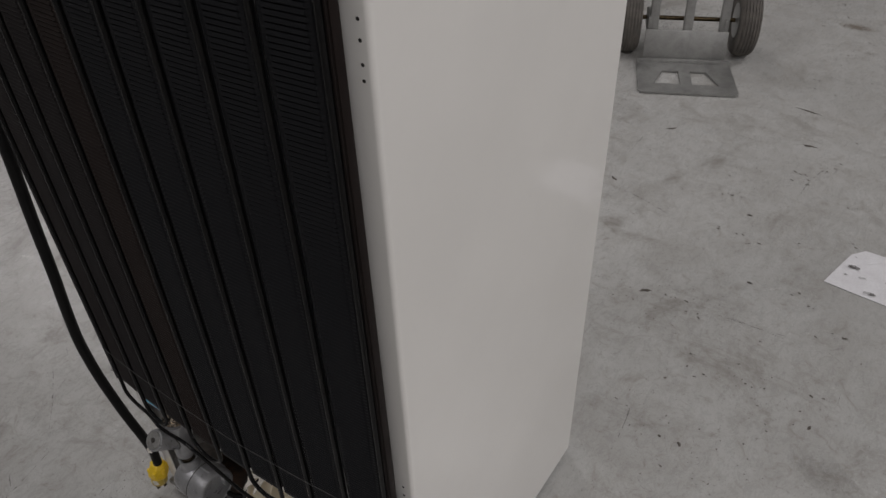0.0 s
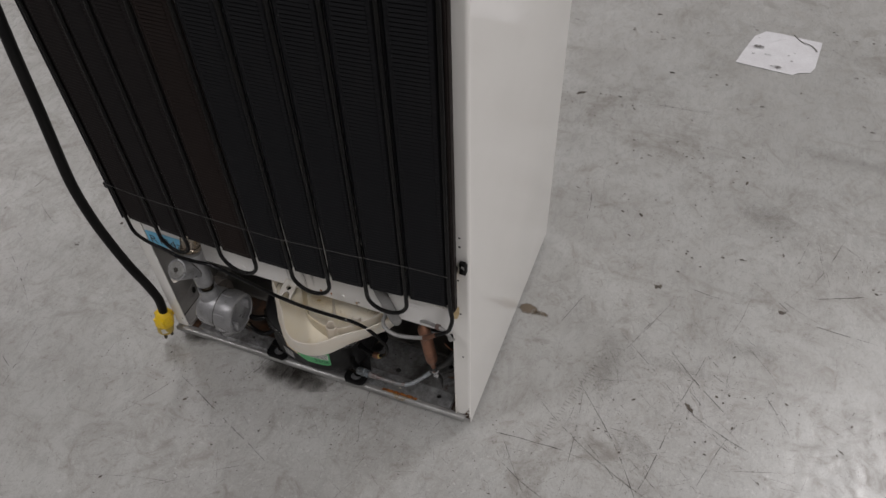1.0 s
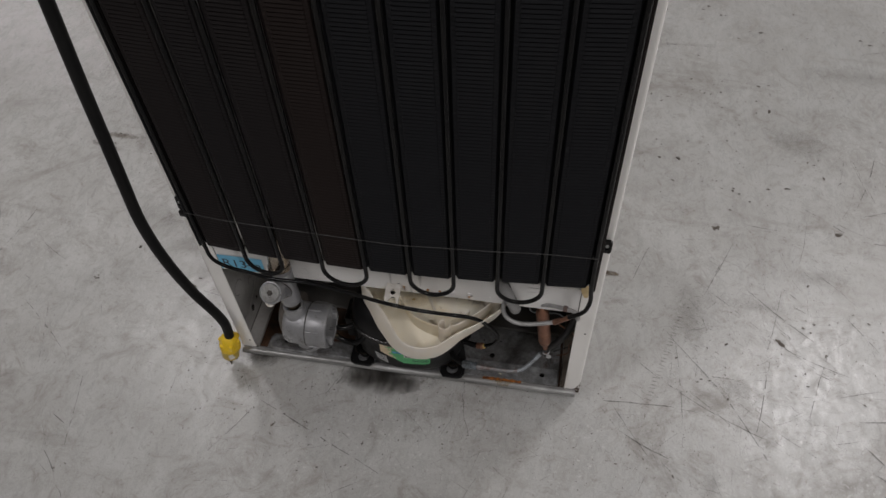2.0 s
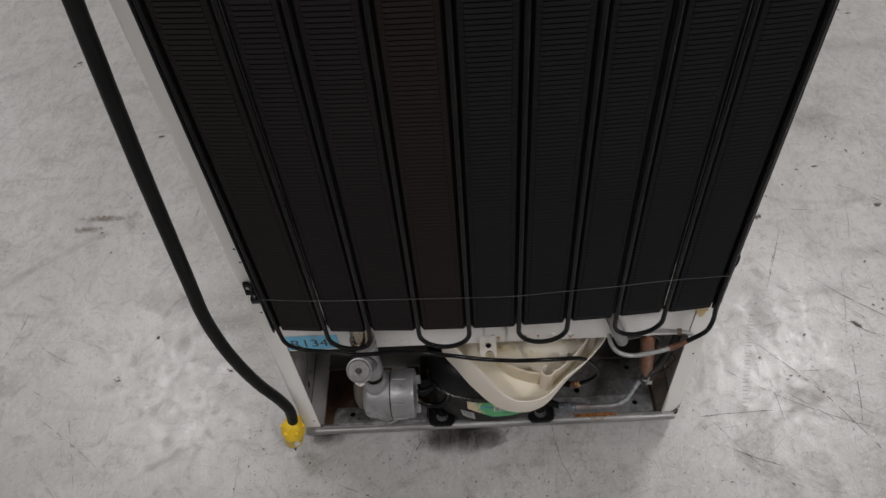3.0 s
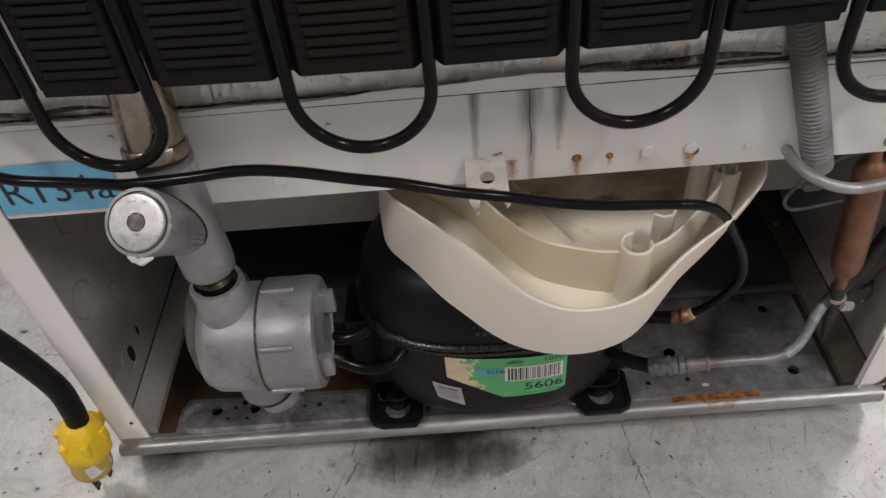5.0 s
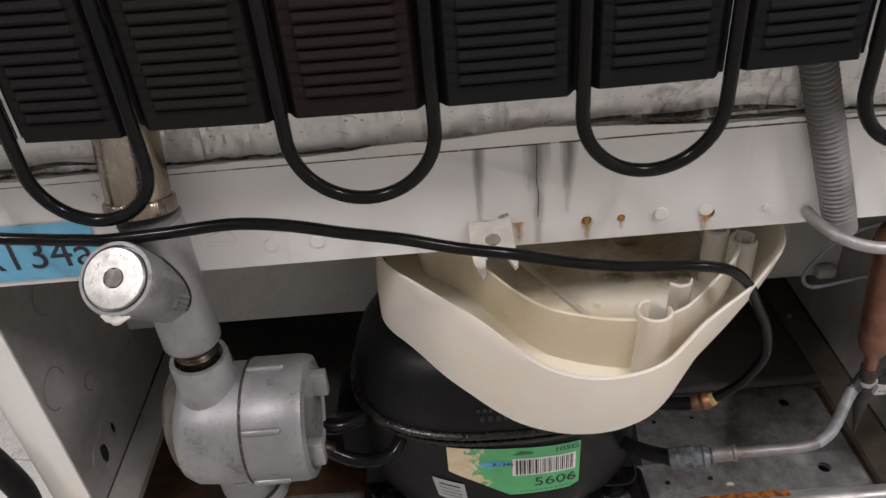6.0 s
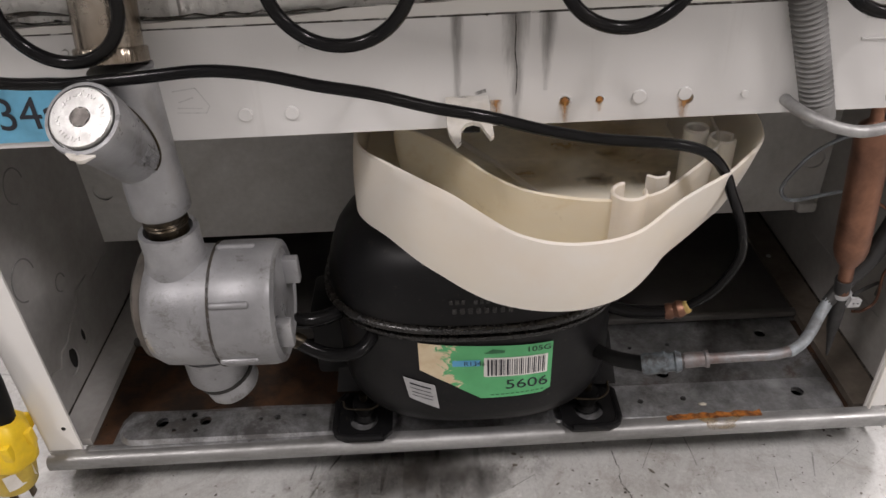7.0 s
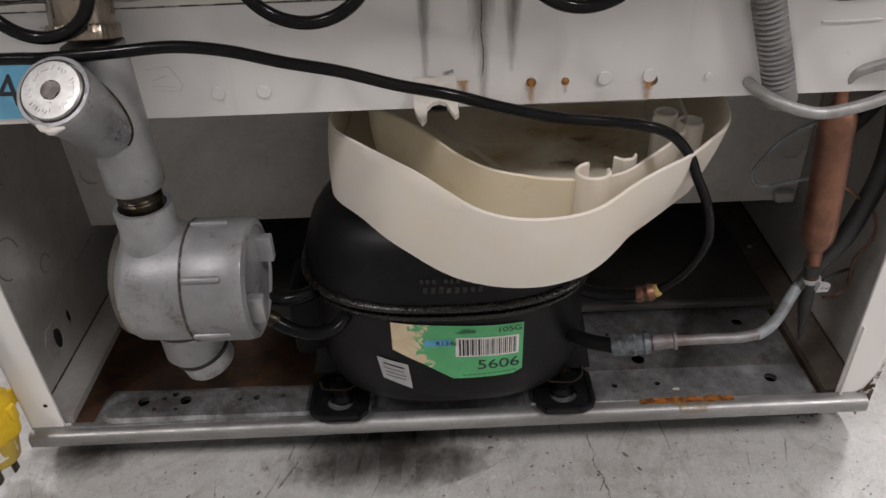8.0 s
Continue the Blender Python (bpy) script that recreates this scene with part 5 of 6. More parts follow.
part("filling_neck", lathe([(0.0, 0.006), (0.0122, 0.0075), (0.0150, 0.011), (0.0152, 0.020), (0.0156, 0.042), (0.0168, 0.0535), (0.0172, 0.0635), (0.0166, 0.0657), (0.0150, 0.0660), (0.0146, 0.0640), (0.0, 0.0640)], NE - NW * 0.0660, NW, 36), M_cast, seal)
part("elbow", lathe([(0.0, -0.0154), (0.0059, -0.0142), (0.0109, -0.0109), (0.0142, -0.0059), (0.0154, 0.0), (0.0142, 0.0059), (0.0109, 0.0109), (0.0059, 0.0142), (0.0, 0.0154)], NE - NW * 0.054, (0, 0, 1), 36), M_cast, seal)
plug_cap = part("plug_screw", lathe([(0.0, 0.0), (0.0141, 0.0), (0.0141, 0.0018), (0.0134, 0.0026), (0.0112, 0.0027), (0.0046, 0.0027), (0.0040, 0.0018), (0.0036, -0.004), (0.0, -0.004)], NE - NW * 0.0012, NW, 42), M_cap, seal, "bright turned steel plug screw")
part("hex_socket", lathe([(0.0, -0.0030), (0.0014, -0.0026), (0.0026, -0.0004), (0.0042, 0.0010)], NE + NW * 0.0008, NW, 36, shape=lambda a: 1.0 + 0.10 * math.cos(6 * a)), M_socket, plug_cap)
bm = bmesh.new()
q = NW.to_track_quat("Z", "Y").to_matrix().to_4x4()
rnd = random.Random(12)
for k in range(38):
    if k % 13 not in (4, 5, 9):
        a = 2 * math.pi * k / 38
        tall = rnd.uniform(0.0006, 0.0011)
        join(bm, moved(box(-tall, tall, -0.0003, 0.0003, 0, 0.0003), Matrix.Translation(NE + NW * 0.0014) @ q @ Matrix.Rotation(a, 4, "Z") @ Matrix.Translation((0.0101 + rnd.uniform(-0.0003, 0.0003), 0, 0)) @ Matrix.Rotation(rnd.uniform(-0.5, 0.5), 4, "Z")))
tagged(part("embossed_ring", bm, M_cap, plug_cap), kind="stuff")
bm = bmesh.new()
# a raised plate of letters on the side of the slanted neck
side = NW.cross(Vector((1, 0, 0))).normalized()
up = side if side.z > 0 else -side


def on_neck(u, v, lift):
    """A place on the neck: u down from its mouth, v round it from the right-hand side upwards."""
    out = Vector((1, 0, 0)) * math.cos(v / 0.0155) + up * math.sin(v / 0.0155)
    return NE - NW * u + out * (0.0155 + lift)


for u0, u1, v0, v1 in ((0.0290, 0.0540, -0.0122, -0.0118), (0.0290, 0.0540, -0.0026, -0.0022), (0.0535, 0.0540, -0.0122, -0.0022)):
    patch(rect(u0, u1, v0, v1), lambda u, v: on_neck(u, v, 0.0003), bm, cuts=4)
for row in range(3):
    u = 0.0305
    while u < 0.0510:
        w = rnd.uniform(0.0010, 0.0019)
        patch(rect(u, u + w, -0.0106 + 0.0027 * row, -0.0088 + 0.0027 * row), lambda a, b: on_neck(a, b, 0.0003), bm, cuts=2)
        u += w + 0.0007
bmesh.ops.solidify(bm, geom=bm.faces[:], thickness=0.0007)
tagged(part("embossed_lettering", bm, M_cast, seal), kind="stuff")
joint = []
for k in range(31):
    # the line where the neck's round side enters the upright body
    v = 0.0155 * radians(-40 + 150 * k / 30)
    u = next((n * 0.0005 for n in range(30, 150) if math.hypot(on_neck(n * 0.0005, v, 0).x - JX, on_neck(n * 0.0005, v, 0).y - JY) < 0.0152), None)
    if u:
        joint.append(on_neck(u, v, 0.0002))
part("seam_rust", sweep(spline(joint[::3], 4), 0.0007, 6), M_nipple, seal)
part("dripped_paint", sweep(spline([(-0.1725, -0.0712, 0.3022), (-0.1665, -0.0735, 0.3006), (-0.1600, -0.0722, 0.3012)], 4), [0.0006, 0.0011, 0.0017, 0.0013, 0.0021, 0.0022, 0.0015, 0.0010, 0.0006], 8), M_clip, seal, "white paint drip under the cap")
part("conduit", lathe([(0.0, 0.0), (0.0148, 0.0), (0.0148, 0.086), (0.0, 0.086)], (JX - 0.0030, JY + 0.001, 0.3228), (0, 0.30, 1), 40), M_nickel, seal, "tarnished nickel conduit pipe")
part("knurled_collar", lathe([(0.0, 0.0), (0.0156, 0.0), (0.0164, 0.0006), (0.0164, 0.0066), (0.0158, 0.0074), (0.0, 0.0078)], (JX - 0.0030, JY + 0.001, 0.3226), (0, 0.30, 1), 216, shape=lambda a: 1.0 + 0.003 * math.cos(54 * a)), M_nickel, seal)

# ---- filter drier, drain hose and thin wires ----
drier = part("filter_drier", lathe([(0.0, -0.016), (0.0040, -0.016), (0.0044, 0.007), (0.006, 0.0095), (0.0086, 0.0145), (0.0098, 0.020), (0.0100, 0.026), (0.0099, 0.088), (0.0100, 0.098), (0.0084, 0.1035), (0.0050, 0.1060), (0.0036, 0.108), (0.0034, 0.122), (0.0, 0.122)], (0.2345, 0.0065, 0.1555), (-0.115, -0.008, 1), 28), M_copper, fridge, "dull copper filter drier")
part("outlet_stub", sweep(spline([(0.2345, 0.0066, 0.152), (0.2380, 0.0090, 0.130), (0.2432, 0.0150, 0.106), (0.2458, 0.0148, 0.079)], 4), [0.0052, 0.005, 0.0048, 0.0046, 0.0046, 0.0044, 0.0044, 0.0042, 0.004, 0.003, 0.0022, 0.0014, 0.0006], 12), M_rubber, drier, "dark pinched tube end")
part("inlet_bend", sweep(spline([(0.2205, 0.0055, 0.270), (0.2235, 0.0010, 0.281), (0.2370, -0.004, 0.2885), (0.2480, -0.010, 0.2955), (0.2600, -0.0130, 0.2975), (0.2690, -0.0145, 0.2940), (0.2735, -0.0145, 0.2860), (0.2740, -0.0120, 0.2740), (0.2745, 0.002, 0.258)], 6), 0.0030, 10), M_silver, drier)
part("tube_nut", lathe([(0.0, 0.0), (0.005, 0.0), (0.005, 0.006), (0.0, 0.006)], (0.2520, -0.0112, 0.2966), (1, -0.2, 0.12), 6), M_patina, drier)
tie = part("cable_tie", lathe([(0.0, 0.0), (0.0060, 0.0), (0.0063, 0.001), (0.0060, 0.003), (0.0, 0.003)], (0.2370, 0.0080, 0.1375), (-0.1, 0.05, 1), 20), M_greylabel, fridge, "grey cable tie round two tubes")
part("tie_head", plate([(-0.003, -0.003), (0.0045, -0.003), (0.0052, 0.0022), (-0.0015, 0.0038)], [circle(0.0003, 0.0, 0.0008, 8), circle(0.0031, -0.0003, 0.0008, 8)], 0.003, Matrix.Translation((0.2400, 0, 0.1383)) @ facing(-0.0015)), M_greylabel, tie)
hose_line = [Vector((0.1300, -0.006, 0.43)).lerp(Vector((0.1848, -0.0060, 0.2672)), k / 400) for k in range(401)]
part("drain_hose", sweep(hose_line, [0.0077 + 0.0008 * math.sin(2 * math.pi * k / 6.5) if k < 372 else 0.0081 * (1.0 - 0.35 * max(0.0, (k - 392) / 8.0) ** 2) for k in range(401)], 18), M_hose, fridge, "grey corrugated drain hose")
for nm, mt, r, pts in (("thin_wire", M_greyfilm, 0.0013, [(0.246, 0.05, 0.231), (0.232, 0.05, 0.227), (0.218, 0.05, 0.218), (0.2095, 0.05, 0.207), (0.2035, 0.05, 0.195), (0.206, 0.05, 0.187), (0.214, 0.05, 0.184), (0.231, 0.05, 0.187), (0.248, 0.05, 0.189), (0.262, 0.044, 0.185)]),
                       ("thin_wire", M_copper, 0.0010, [(0.248, 0.028, 0.197), (0.2555, 0.025, 0.193), (0.267, 0.025, 0.184), (0.275, 0.025, 0.175), (0.2795, 0.025, 0.162), (0.277, 0.025, 0.150), (0.272, 0.025, 0.140), (0.2735, 0.025, 0.118), (0.266, 0.024, 0.110), (0.255, 0.018, 0.115)]),
                       ("thin_wire", M_rubber, 0.0012, [(0.248, 0.013, 0.133), (0.262, 0.02, 0.134), (0.276, 0.03, 0.128), (0.283, 0.04, 0.11)]),
                       ("side_tube", M_rubber, 0.0042, [(0.245, 0.05, 0.215), (0.262, 0.055, 0.222), (0.278, 0.06, 0.238), (0.292, 0.065, 0.25)])):
    part(nm, sweep(spline(pts, 6), r, 8), mt, fridge)

# ---- power cord and plug ----
cord = tagged(part("power_cord", sweep(spline([(-0.3092, -0.0120, 0.082), (-0.3070, -0.0118, 0.100), (-0.3065, -0.0118, 0.125), (-0.3135, -0.0150, 0.165), (-0.3260, -0.0190, 0.210), (-0.3360, -0.0235, 0.265), (-0.3430, -0.0285, 0.335), (-0.3450, -0.0310, 0.410), (-0.3415, -0.0290, 0.480), (-0.3390, -0.0245, 0.550), (-0.3340, -0.0210, 0.645), (-0.3285, -0.0165, 0.738), (-0.3245, -0.0150, 0.790), (-0.3180, -0.0120, 0.880), (-0.3120, -0.0100, 1.000), (-0.3050, -0.0090, 1.150), (-0.3000, -0.0080, 1.300)], 6), 0.0083, 14), M_cord), "thick black power cord with a bright yellow plug", "power cord")
part("cord_clamp", box(-0.306, -0.286, -0.014, 0.002, 1.29, 1.315, 0.003), M_rubber, cord)
PW = Vector((0.16, 0.12, 1)).normalized()
PB = Vector((-0.3185, -0.0185, 0.0265))
plug_shape = lambda a: 1.0 + 0.05 * math.cos(6 * a)
part("plug", lathe([(0.0, 0.0), (0.0140, 0.0), (0.0152, 0.002), (0.0156, 0.022), (0.0150, 0.024), (0.0, 0.024)], PB, PW, 30), M_amber, cord, "yellow power plug with clear amber face")
part("plug_grip", lathe([(0.0, 0.022), (0.0165, 0.022), (0.0180, 0.025), (0.0176, 0.036), (0.0160, 0.040), (0.0158, 0.045), (0.0142, 0.052), (0.0105, 0.056), (0.0078, 0.058), (0.0, 0.058)], PB, PW, 36, shape=plug_shape), M_yellow, cord, "bright yellow plug grip")
for k in range(6):
    a = math.pi * k / 3
    c = PB + PW * 0.040 + Vector((0.0160 * math.cos(a), 0.0160 * math.sin(a), 0))
    part("plug_tab", box(c.x - 0.0032, c.x + 0.0032, c.y - 0.0032, c.y + 0.0032, c.z - 0.006, c.z + 0.007, 0.0014), M_yellow, cord)
for x, y in ((-0.006, 0.004), (0.006, 0.004), (0.0, -0.007)):
    part("prong", box(PB.x + x - 0.0008, PB.x + x + 0.0008, PB.y + y - 0.003, PB.y + y + 0.003, 0.008, 0.030, 0.0004), M_brass, cord)
part("plug_tag", patch(rect(-0.3125, -0.3000, 0.034, 0.048), lambda u, v: Vector((u, PB.y - math.sqrt(max(0.0160 ** 2 - (u - PB.x) ** 2, 0)), v)), cuts=6), M_clip, cord)


# ---- sheet of paper on the floor ----
def paper_sheet():
    sheet = [(0.605, 1.262), (0.622, 1.335), (0.640, 1.405), (0.668, 1.438), (0.745, 1.432), (0.818, 1.428), (0.812, 1.365), (0.806, 1.300), (0.795, 1.272), (0.765, 1.262), (0.752, 1.248), (0.68, 1.254)]
    bm = bmesh.new()
    top = plate(sheet, [], 0.0012, Matrix.Translation((0, 0, 0.001)))
    bmesh.ops.subdivide_edges(top, edges=top.edges[:], cuts=2)
    for v in top.verts:
        v.co.z += 0.003 * max(0.0, math.sin(v.co.x * 31 + v.co.y * 12)) * (v.co.y - 1.24) / 0.2
        v.co.y += 0.013
    return join(bm, top)


paper = part("paper_sheet", paper_sheet(), M_paper, smooth=50)
tagged(paper, "torn dirty white paper sheet lying on concrete", "paper")
bm = bmesh.new()
rnd = random.Random(7)
for cx, cy, lx, ly in ((0.655, 1.352, 0.02, 0.008), (0.683, 1.318, 0.016, 0.006), (0.645, 1.312, 0.006, 0.004), (0.71, 1.268, 0.02, 0.006), (0.735, 1.33, 0.004, 0.004), (0.75, 1.345, 0.003, 0.003), (0.745, 1.305, 0.004, 0.003), (0.652, 1.395, 0.003, 0.003)):
    pts = [(cx + lx * math.cos(a) * rnd.uniform(0.6, 1.1), cy + ly * math.sin(a) * rnd.uniform(0.6, 1.1)) for a in (2 * math.pi * k / 9 for k in range(9))]
    part("dirt_mark", patch(pts, lambda u, v: Vector((u, v + 0.013, 0.0058)), cuts=2), M_scuff, paper, smooth=0)
part("crease", sweep(spline([(0.742, 1.454, 0.004), (0.765, 1.423, 0.0048), (0.79, 1.413, 0.0045), (0.806, 1.390, 0.004)], 4), 0.0012, 6), M_grit, paper)

# ---- hand truck ----
truck = thing("hand_truck", "worn aluminium hand truck with ribbed grey tyres", "hand truck", m=pose(-0.1135, 2.231, 0, 0, 0, 25))


def trapeze(s):
    a = [(0.020, -0.168), (0.112, -0.168), (0.076, -0.066), (0.020, -0.066)]
    return [(s * x, y) for x, y in (a if s > 0 else a[::-1])]


part("toe_plate", plate([(-0.165, 0.0), (-0.170, -0.220), (-0.160, -0.235), (0.160, -0.235), (0.170, -0.220), (0.165, 0.0)], [trapeze(-1), trapeze(1)], 0.006, Matrix.Translation((0, 0, 0.003))), M_alu, truck, "scratched toe plate with two cut-outs")
part("toe_rear_edge", box(-0.165, 0.165, -0.004, 0.010, 0.003, 0.022, 0.003), M_alu, truck)
lean = Matrix.Translation((0, 0.012, 0.02)) @ Matrix.Rotation(radians(-12), 4, "X")
part("nose_plate", moved(box(-0.145, 0.148, 0.0, 0.006, 0.0, 0.102, 0.002), lean), M_alu, truck)
for x in (-0.118, 0.004, 0.130):
    part("upright", moved(box(x - (0.016 if x else 0.011), x + (0.016 if x else 0.011), 0.008, 0.034, 0.0, 1.18, 0.004), lean), M_alu, truck)
for z in (0.42, 0.75, 1.08):
    part("cross_bar", moved(box(-0.105, 0.105, 0.010, 0.030, z, z + 0.025, 0.003), lean), M_alu, truck)
part("axle", lathe([(0.0, 0.0), (0.008, 0.0), (0.008, 0.47), (0.0, 0.47)], (-0.23, 0.125, 0.128), (1, 0, 0), 14), M_brass, truck)
part("handle", sweep(spline([(-0.118, 0.27, 1.16), (-0.112, 0.29, 1.24), (-0.06, 0.30, 1.29), (0.06, 0.30, 1.29), (0.112, 0.29, 1.24), (0.118, 0.27, 1.16)], 6), 0.013, 14), M_rubber, truck)
for s in (-1, 1):
    tread = []
    for k in range(41):
        h = -0.036 + 0.072 * k / 40
        tread.append((0.128 - 0.016 * abs(h / 0.036) ** 3.2 - (0.0035 if k % 6 in (0, 1) and 4 < k < 37 else 0.0), h))
    wheel = part("wheel", lathe([(0.0, -0.03), (0.07, -0.03)] + [(0.085, -0.036)] + tread + [(0.085, 0.036), (0.07, 0.03), (0.0, 0.03)], (s * 0.206 + 0.006, 0.125, 0.128), (1, 0, 0), 48), M_tyre, truck, "ribbed dusty tyre")
    part("hub", lathe([(0.0, -0.034), (0.03, -0.034), (0.062, -0.032), (0.062, 0.032), (0.03, 0.034), (0.0, 0.036)], (s * 0.206 + 0.006, 0.125, 0.128), (1, 0, 0), 28), M_alu, wheel)
    part("wheel_bracket", box(*sorted((s * 0.128, s * 0.140)), 0.04, 0.15, 0.10, 0.16, 0.003), M_alu, truck)

# ---- wear on the concrete, and shade painted under the rail ----
def blot(cx, cy, rx, ry, turn, seed, n=22, rough=0.10):
    r = random.Random(seed)
    c, s = math.cos(turn), math.sin(turn)
    pts = []
    for k in range(n):
        a = 2 * math.pi * k / n
        q = 1 + r.uniform(-rough, rough)
        u, v = rx * q * math.cos(a), ry * q * math.sin(a)
        pts.append((cx + u * c - v * s, cy + u * s + v * c))
    return pts


def on_floor(h):
    return lambda u, v: Vector((u, v, h))


# the dark rows under the compressor paint its shade along with oil
for cx, cy, rx, ry, tn, mt, nm in ((-0.035, 0.012, 0.105, 0.062, 0.0, M_shade_oil, "shade_oil_stain"),
                                   (-0.27, 0.0, 0.04, 0.03, 0.0, M_shade_oil, "shade_oil_stain"),
                                   (-0.055, -0.012, 0.085, 0.034, 0.0, M_undershade, "shade_oil_stain"),
                                   (0.50, 0.20, 0.03, 0.16, 0.35, M_smudge, "floor_smudge"),
                                   (0.58, 0.06, 0.10, 0.025, -0.6, M_smudge, "floor_smudge"),
                                   (0.62, 0.25, 0.13, 0.03, 0.1, M_smudge, "floor_smudge"),
                                   (0.52, -0.12, 0.03, 0.10, 0.2, M_smudge, "floor_smudge"),
                                   (0.74, 0.33, 0.14, 0.03, 0.25, M_smudge, "floor_smudge"),
                                   (-0.62, 0.30, 0.2, 0.035, -0.5, M_smudge, "floor_smudge"),
                                   (0.9, 0.95, 0.25, 0.05, 0.2, M_smudge, "floor_smudge"),
                                   (0.75, 0.70, 0.2, 0.04, -0.6, M_smudge, "floor_smudge"),
                                   (0.322, 0.288, 0.034, 0.018, -0.3, M_splash, "brown_stain"),
                                   (0.348, 0.284, 0.022, 0.008, 0.0, M_splash, "brown_stain"),
                                   (-0.79, 0.515, 0.12, 0.018, 0.1, M_redstain, "brown_stain"),
                                   (-0.82, 0.485, 0.08, 0.014, -0.2, M_redstain, "brown_stain"),
                                   (0.36, 2.90, 0.16, 0.05, 0.3, M_redstain, "brown_stain")):
    tagged(part(nm, patch(blot(cx, cy, rx, ry, tn, int(abs(cx) * 1000)), on_floor(0.0008), cuts=6), mt, floor, smooth=0))
rnd = random.Random(21)


def scratch(bm, x, y, turn, length, wide, curve, h, gaps=0.0):
    """A thin dark line on the floor, with a slight bend, broken here and there."""
    n = max(4, int(length / 0.012))
    px, py, a = x, y, turn
    prev = None
    for k in range(n + 1):
        w = wide * rnd.uniform(0.35, 1.0) * (0.4 if k in (0, n) else 1.0)
        nx, ny = -math.sin(a), math.cos(a)
        cur = (bm.verts.new((px + nx * w / 2, py + ny * w / 2, h)), bm.verts.new((px - nx * w / 2, py - ny * w / 2, h)))
        if prev and rnd.random() > gaps:
            bm.faces.new((prev[0], prev[1], cur[1], cur[0]))
        prev = cur
        a += curve * 0.012 + rnd.uniform(-0.05, 0.05)
        px += math.cos(a) * length / n
        py += math.sin(a) * length / n


bm = bmesh.new()
for k in range(560):
    x, y = rnd.uniform(-1.6, 2.4), rnd.uniform(-0.7, 3.6)
    scratch(bm, x, y, rnd.choice((0.2, -0.6, 1.4, 2.3)) + rnd.uniform(-0.6, 0.6), rnd.choice((0.015, 0.03, 0.05, 0.08, 0.14)), rnd.uniform(0.0008, 0.0022), rnd.uniform(-4, 4), 0.0006, 0.3)
for k in range(1500):
    x, y = rnd.gauss(0.57, 0.17), rnd.gauss(0.12, 0.22)
    if x > 0.34:
        scratch(bm, x, y, rnd.gauss(-0.5, 0.9), rnd.choice((0.005, 0.008, 0.010, 0.014, 0.02, 0.03, 0.06)), rnd.uniform(0.0004, 0.0011), rnd.uniform(-8, 8), 0.0007, 0.3)
for k in range(260):
    x, y = rnd.gauss(0.02, 0.30), rnd.gauss(-0.16, 0.11)
    if y < -0.02:
        scratch(bm, x, y, rnd.choice((0.4, -0.8, 1.5)) + rnd.uniform(-0.4, 0.4), rnd.choice((0.006, 0.012, 0.02, 0.04, 0.07)), rnd.uniform(0.0004, 0.0012), rnd.uniform(-6, 6), 0.0007, 0.3)
tagged(part("faint_scratch", bm, M_faint, floor, smooth=0), kind="stuff")
bm = bmesh.new()
for x, y, tn, ln, w in ((-0.246, -0.085, -0.42, 0.255, 0.003), (-0.284, -0.310, 0.37, 0.155, 0.0014), (-0.175, -0.292, 0.57, 0.161, 0.0014), (-0.553, -0.223, 1.86, 0.138, 0.002), (0.848, 0.662, -1.34, 0.124, 0.002), (0.846, 0.502, 0.36, 0.152, 0.004), (0.833, 0.435, -0.11, 0.30, 0.003), (0.423, 1.021, -0.02, 0.156, 0.003), (0.897, 1.032, 0.29, 0.2, 0.002), (0.446, 0.175, -0.92, 0.30, 0.0026), (0.405, 0.094, -0.69, 0.24, 0.0026), (0.345, 0.008, 0.03, 0.12, 0.003), (0.469, 0.145, -1.45, 0.15, 0.0026), (0.363, -0.001, -0.89, 0.10, 0.0018), (0.574, 0.039, -0.63, 0.167, 0.002), (-0.831, 0.204, -0.65, 0.101, 0.0018), (-0.779, 0.051, -0.60, 0.181, 0.002), (0.506, 0.294, -0.72, 0.30, 0.0018), (0.454, 1.028, -0.08, 0.133, 0.002)):
    scratch(bm, x, y, tn, ln, w * 0.62, 0.2, 0.0009, 0.25)
for k in range(34):
    # drag marks beside the cabinet, mostly along one way
    x, y = rnd.gauss(0.62, 0.16), rnd.gauss(0.14, 0.14)
    if x > 0.37:
        scratch(bm, x, y, rnd.choice((-0.62, -0.55, -0.8, 0.15, 1.2)) + rnd.uniform(-0.15, 0.15), rnd.choice((0.03, 0.05, 0.09, 0.16)), rnd.uniform(0.0008, 0.002), rnd.uniform(-1, 1), 0.0009, 0.2)
for k in range(40):
    x, y = rnd.uniform(-1.2, 1.8), rnd.uniform(-0.5, 3.0)
    if not (-0.34 < x < 0.34 and -0.05 < y < 0.55):
        scratch(bm, x, y, rnd.choice((0.1, -0.3, -0.7, 1.5)) + rnd.uniform(-0.2, 0.2), rnd.choice((0.03, 0.06, 0.12, 0.2)), rnd.uniform(0.0009, 0.002), rnd.uniform(-3, 3), 0.0009, 0.25)
crack = spline([(0.102, 0.006, 0), (0.1045, -0.010, 0), (0.1035, -0.020, 0), (0.1065, -0.030, 0), (0.1095, -0.046, 0), (0.1125, -0.060, 0), (0.126, -0.092, 0)], 5)
for k, (a, b) in enumerate(zip(crack, crack[1:])):
    # a hairline crack running out from under the cabinet
    scratch(bm, a.x + rnd.uniform(-0.0007, 0.0007), a.y, math.atan2(b.y - a.y, b.x - a.x), (b - a).length * 1.2, 0.0014, 0.0, 0.0009, 0.1)
tagged(part("floor_scratch", bm, M_mark, floor, smooth=0), kind="stuff")
bm = bmesh.new()
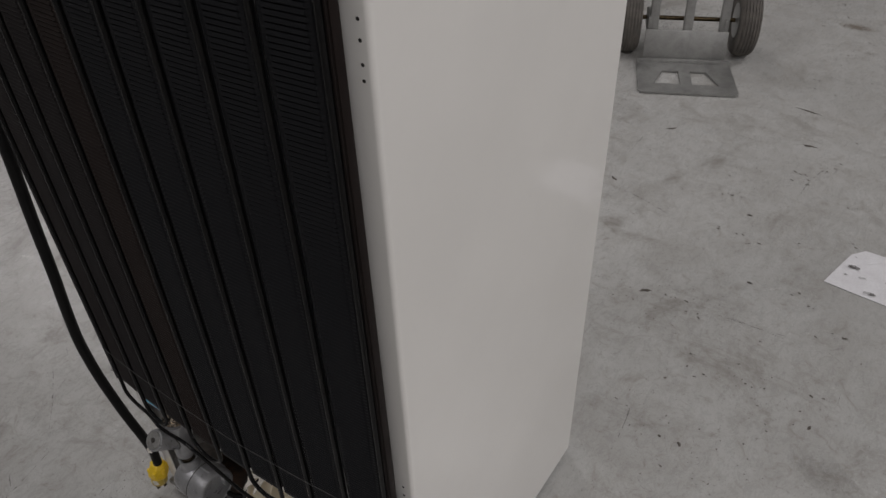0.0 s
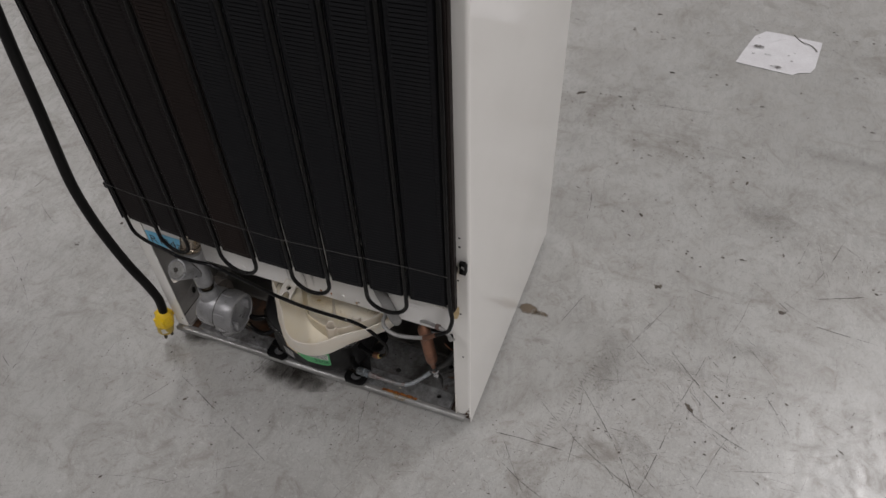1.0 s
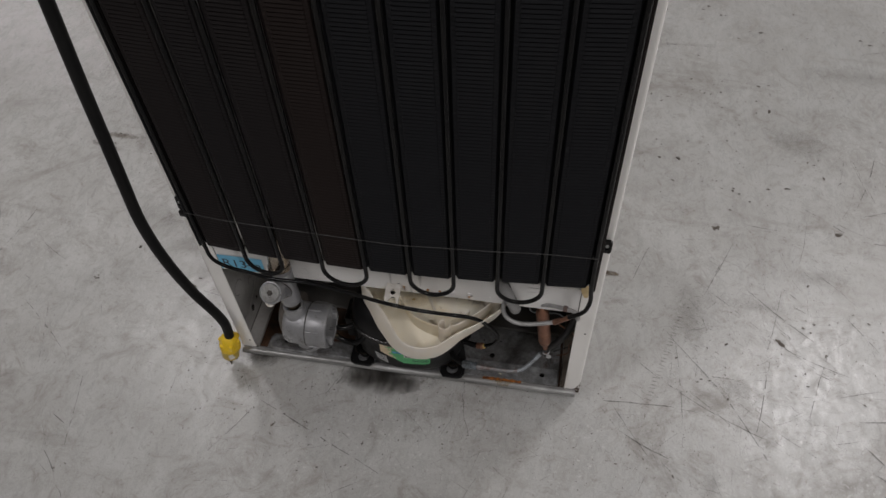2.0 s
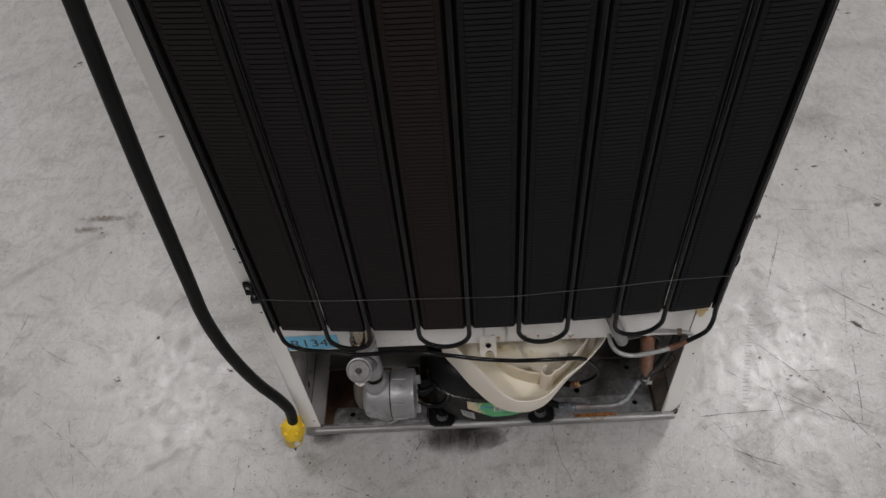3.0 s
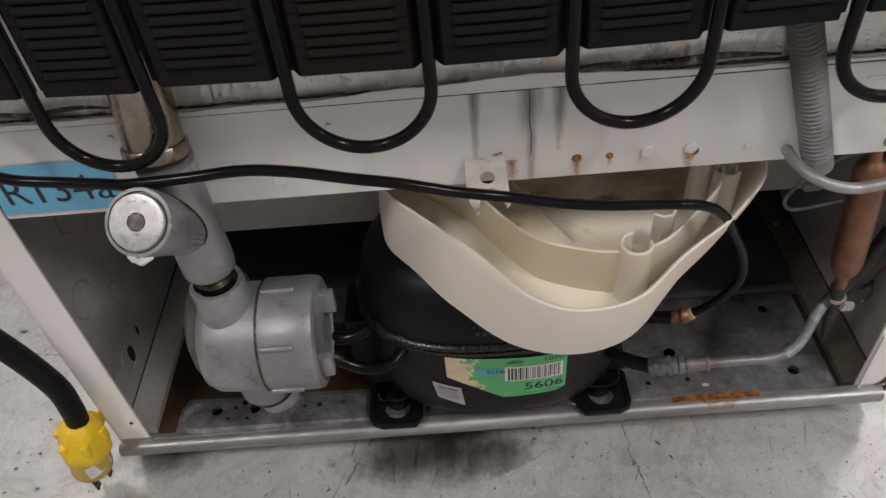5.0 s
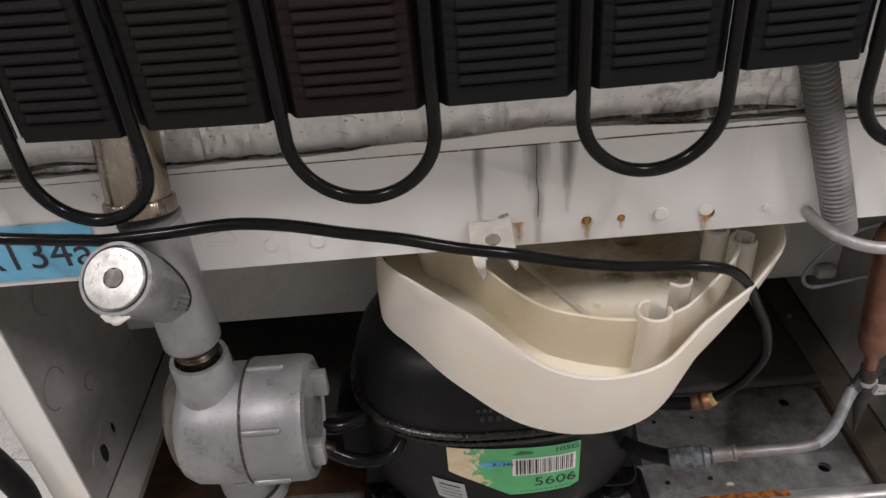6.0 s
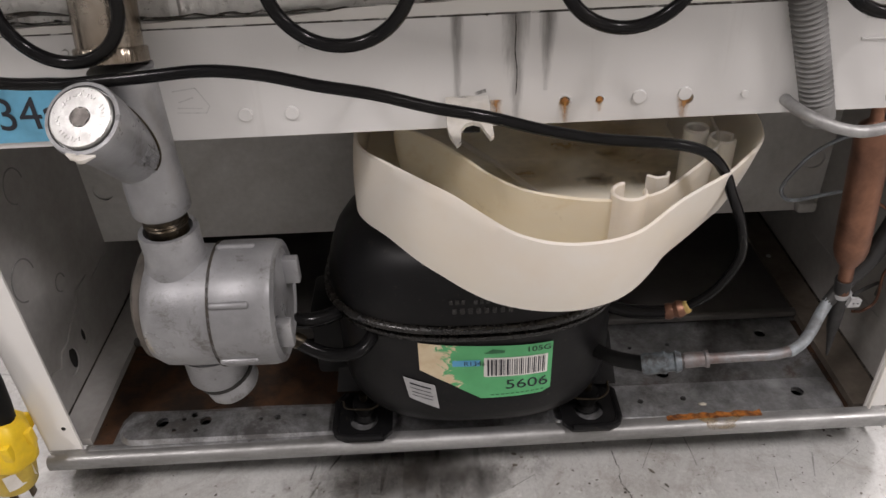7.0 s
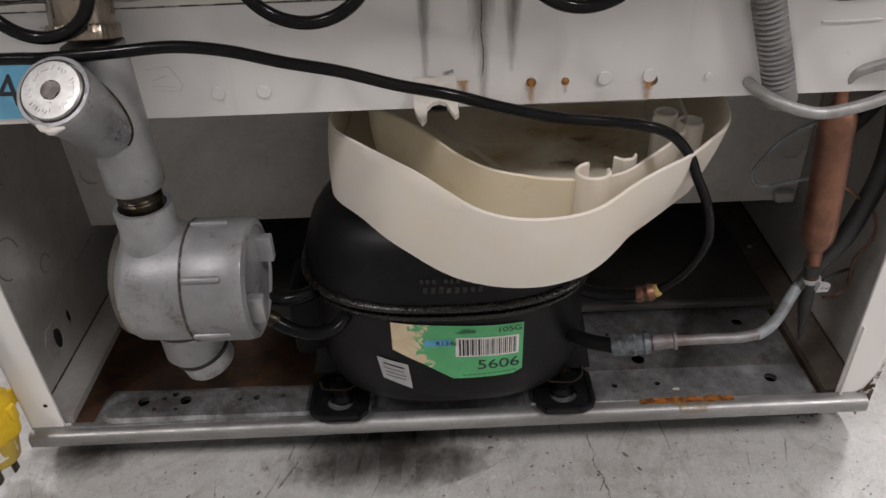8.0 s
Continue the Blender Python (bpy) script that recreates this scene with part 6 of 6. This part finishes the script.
for k in range(26):
    x, y = 0.473 - 0.057 * k / 25, 0.202 - 0.178 * k / 25
    scratch(bm, x, y, -0.2 + rnd.uniform(-0.2, 0.2), 0.012, 0.0022, 0.0, 0.0010)
tagged(part("tyre_print", bm, M_tread, floor, smooth=0), kind="stuff")
bm = bmesh.new()
for k in range(1250):
    if k >= 800:
        x, y = rnd.uniform(-0.42, 0.50), rnd.gauss(-0.06, 0.05)
    elif k < 520:
        x, y = rnd.uniform(-1.8, 2.6), rnd.uniform(-0.8, 4.2)
    else:
        c = rnd.choice(((0.55, 0.60), (0.36, 0.68), (0.86, 0.63), (0.6, 0.16), (0.30, 1.0), (0.55, 0.85), (-0.1, -0.15), (0.8, 0.2), (-0.7, 0.5), (0.9, 1.9), (0.4, 2.6)))
        x, y = rnd.gauss(c[0], 0.07), rnd.gauss(c[1], 0.05)
    if -0.32 < x < 0.32 and 0.02 < y < 0.5:
        continue
    r = (abs(rnd.gauss(0, 0.0008)) + 0.0005) * (0.5 if k >= 800 else 1.0)
    pts = blot(x, y, r * rnd.uniform(0.8, 2.4), r, rnd.uniform(0, 3.14), k, 7, 0.45)
    vs = [bm.verts.new((u, v, 0.0011)) for u, v in pts]
    tip = bm.verts.new((x, y, 0.0011 + r * 0.25))
    for a, b in zip(vs, vs[1:] + vs[:1]):
        bm.faces.new((a, b, tip))
for k in range(190):
    # small black chips, two or three together
    cx, cy = (rnd.uniform(-1.2, 1.7), rnd.uniform(-0.4, 3.2)) if k < 70 else (rnd.uniform(0.2, 2.0), rnd.uniform(0.5, 3.4))
    for j in range(rnd.choice((1, 2, 2, 3))):
        x, y = cx + rnd.gauss(0, 0.012), cy + rnd.gauss(0, 0.008)
        if -0.34 < x < 0.34 and -0.05 < y < 0.55:
            continue
        r = rnd.uniform(0.0009, 0.0024)
        pts = blot(x, y, r * rnd.uniform(1.0, 3.2), r, rnd.uniform(-0.6, 0.4), k * 3 + j, 9, 0.5)
        vs = [bm.verts.new((u, v, 0.0011)) for u, v in pts]
        tip = bm.verts.new((x, y, 0.0017))
        for a, b in zip(vs, vs[1:] + vs[:1]):
            bm.faces.new((a, b, tip))
tagged(part("floor_grit", bm, M_grit, floor, smooth=0), kind="stuff")
for x, y, r, e, tn in ((0.553, 0.431, 0.008, 1.3, 0.2), (0.791, 0.447, 0.006, 1.6, 0.0), (0.245, 1.01, 0.007, 2.6, 0.5), (0.454, 1.174, 0.004, 2.5, 0.1), (0.687, 0.801, 0.004, 2.5, 1.2), (0.655, 0.172, 0.005, 2.6, -0.8), (-0.605, 0.209, 0.005, 1.2, 0.0), (-0.32, 0.52, 0.005, 1.5, 0.3), (0.42, 1.9, 0.008, 4, 0.2), (0.02, 1.78, 0.007, 3, 0.7), (-0.02, 1.42, 0.007, 2.2, -0.5), (0.37, 1.45, 0.006, 1.6, 0.2), (0.36, 2.12, 0.005, 12, -0.15)):
    bm = bmesh.new()
    r *= 0.7
    pts = blot(x, y, r * e, r, tn, int(x * 997), 12, 0.5)
    vs = [bm.verts.new((u, v, 0.0002)) for u, v in pts]
    tip = bm.verts.new((x, y, 0.0032))
    for a, b in zip(vs, vs[1:] + vs[:1]):
        bm.faces.new((a, b, tip))
    bm.faces.new(vs[::-1])
    tagged(part("debris_flake", bm, M_grit, smooth=0), "small dark flake of dirt on the concrete floor", "debris", "debris flakes on the floor")
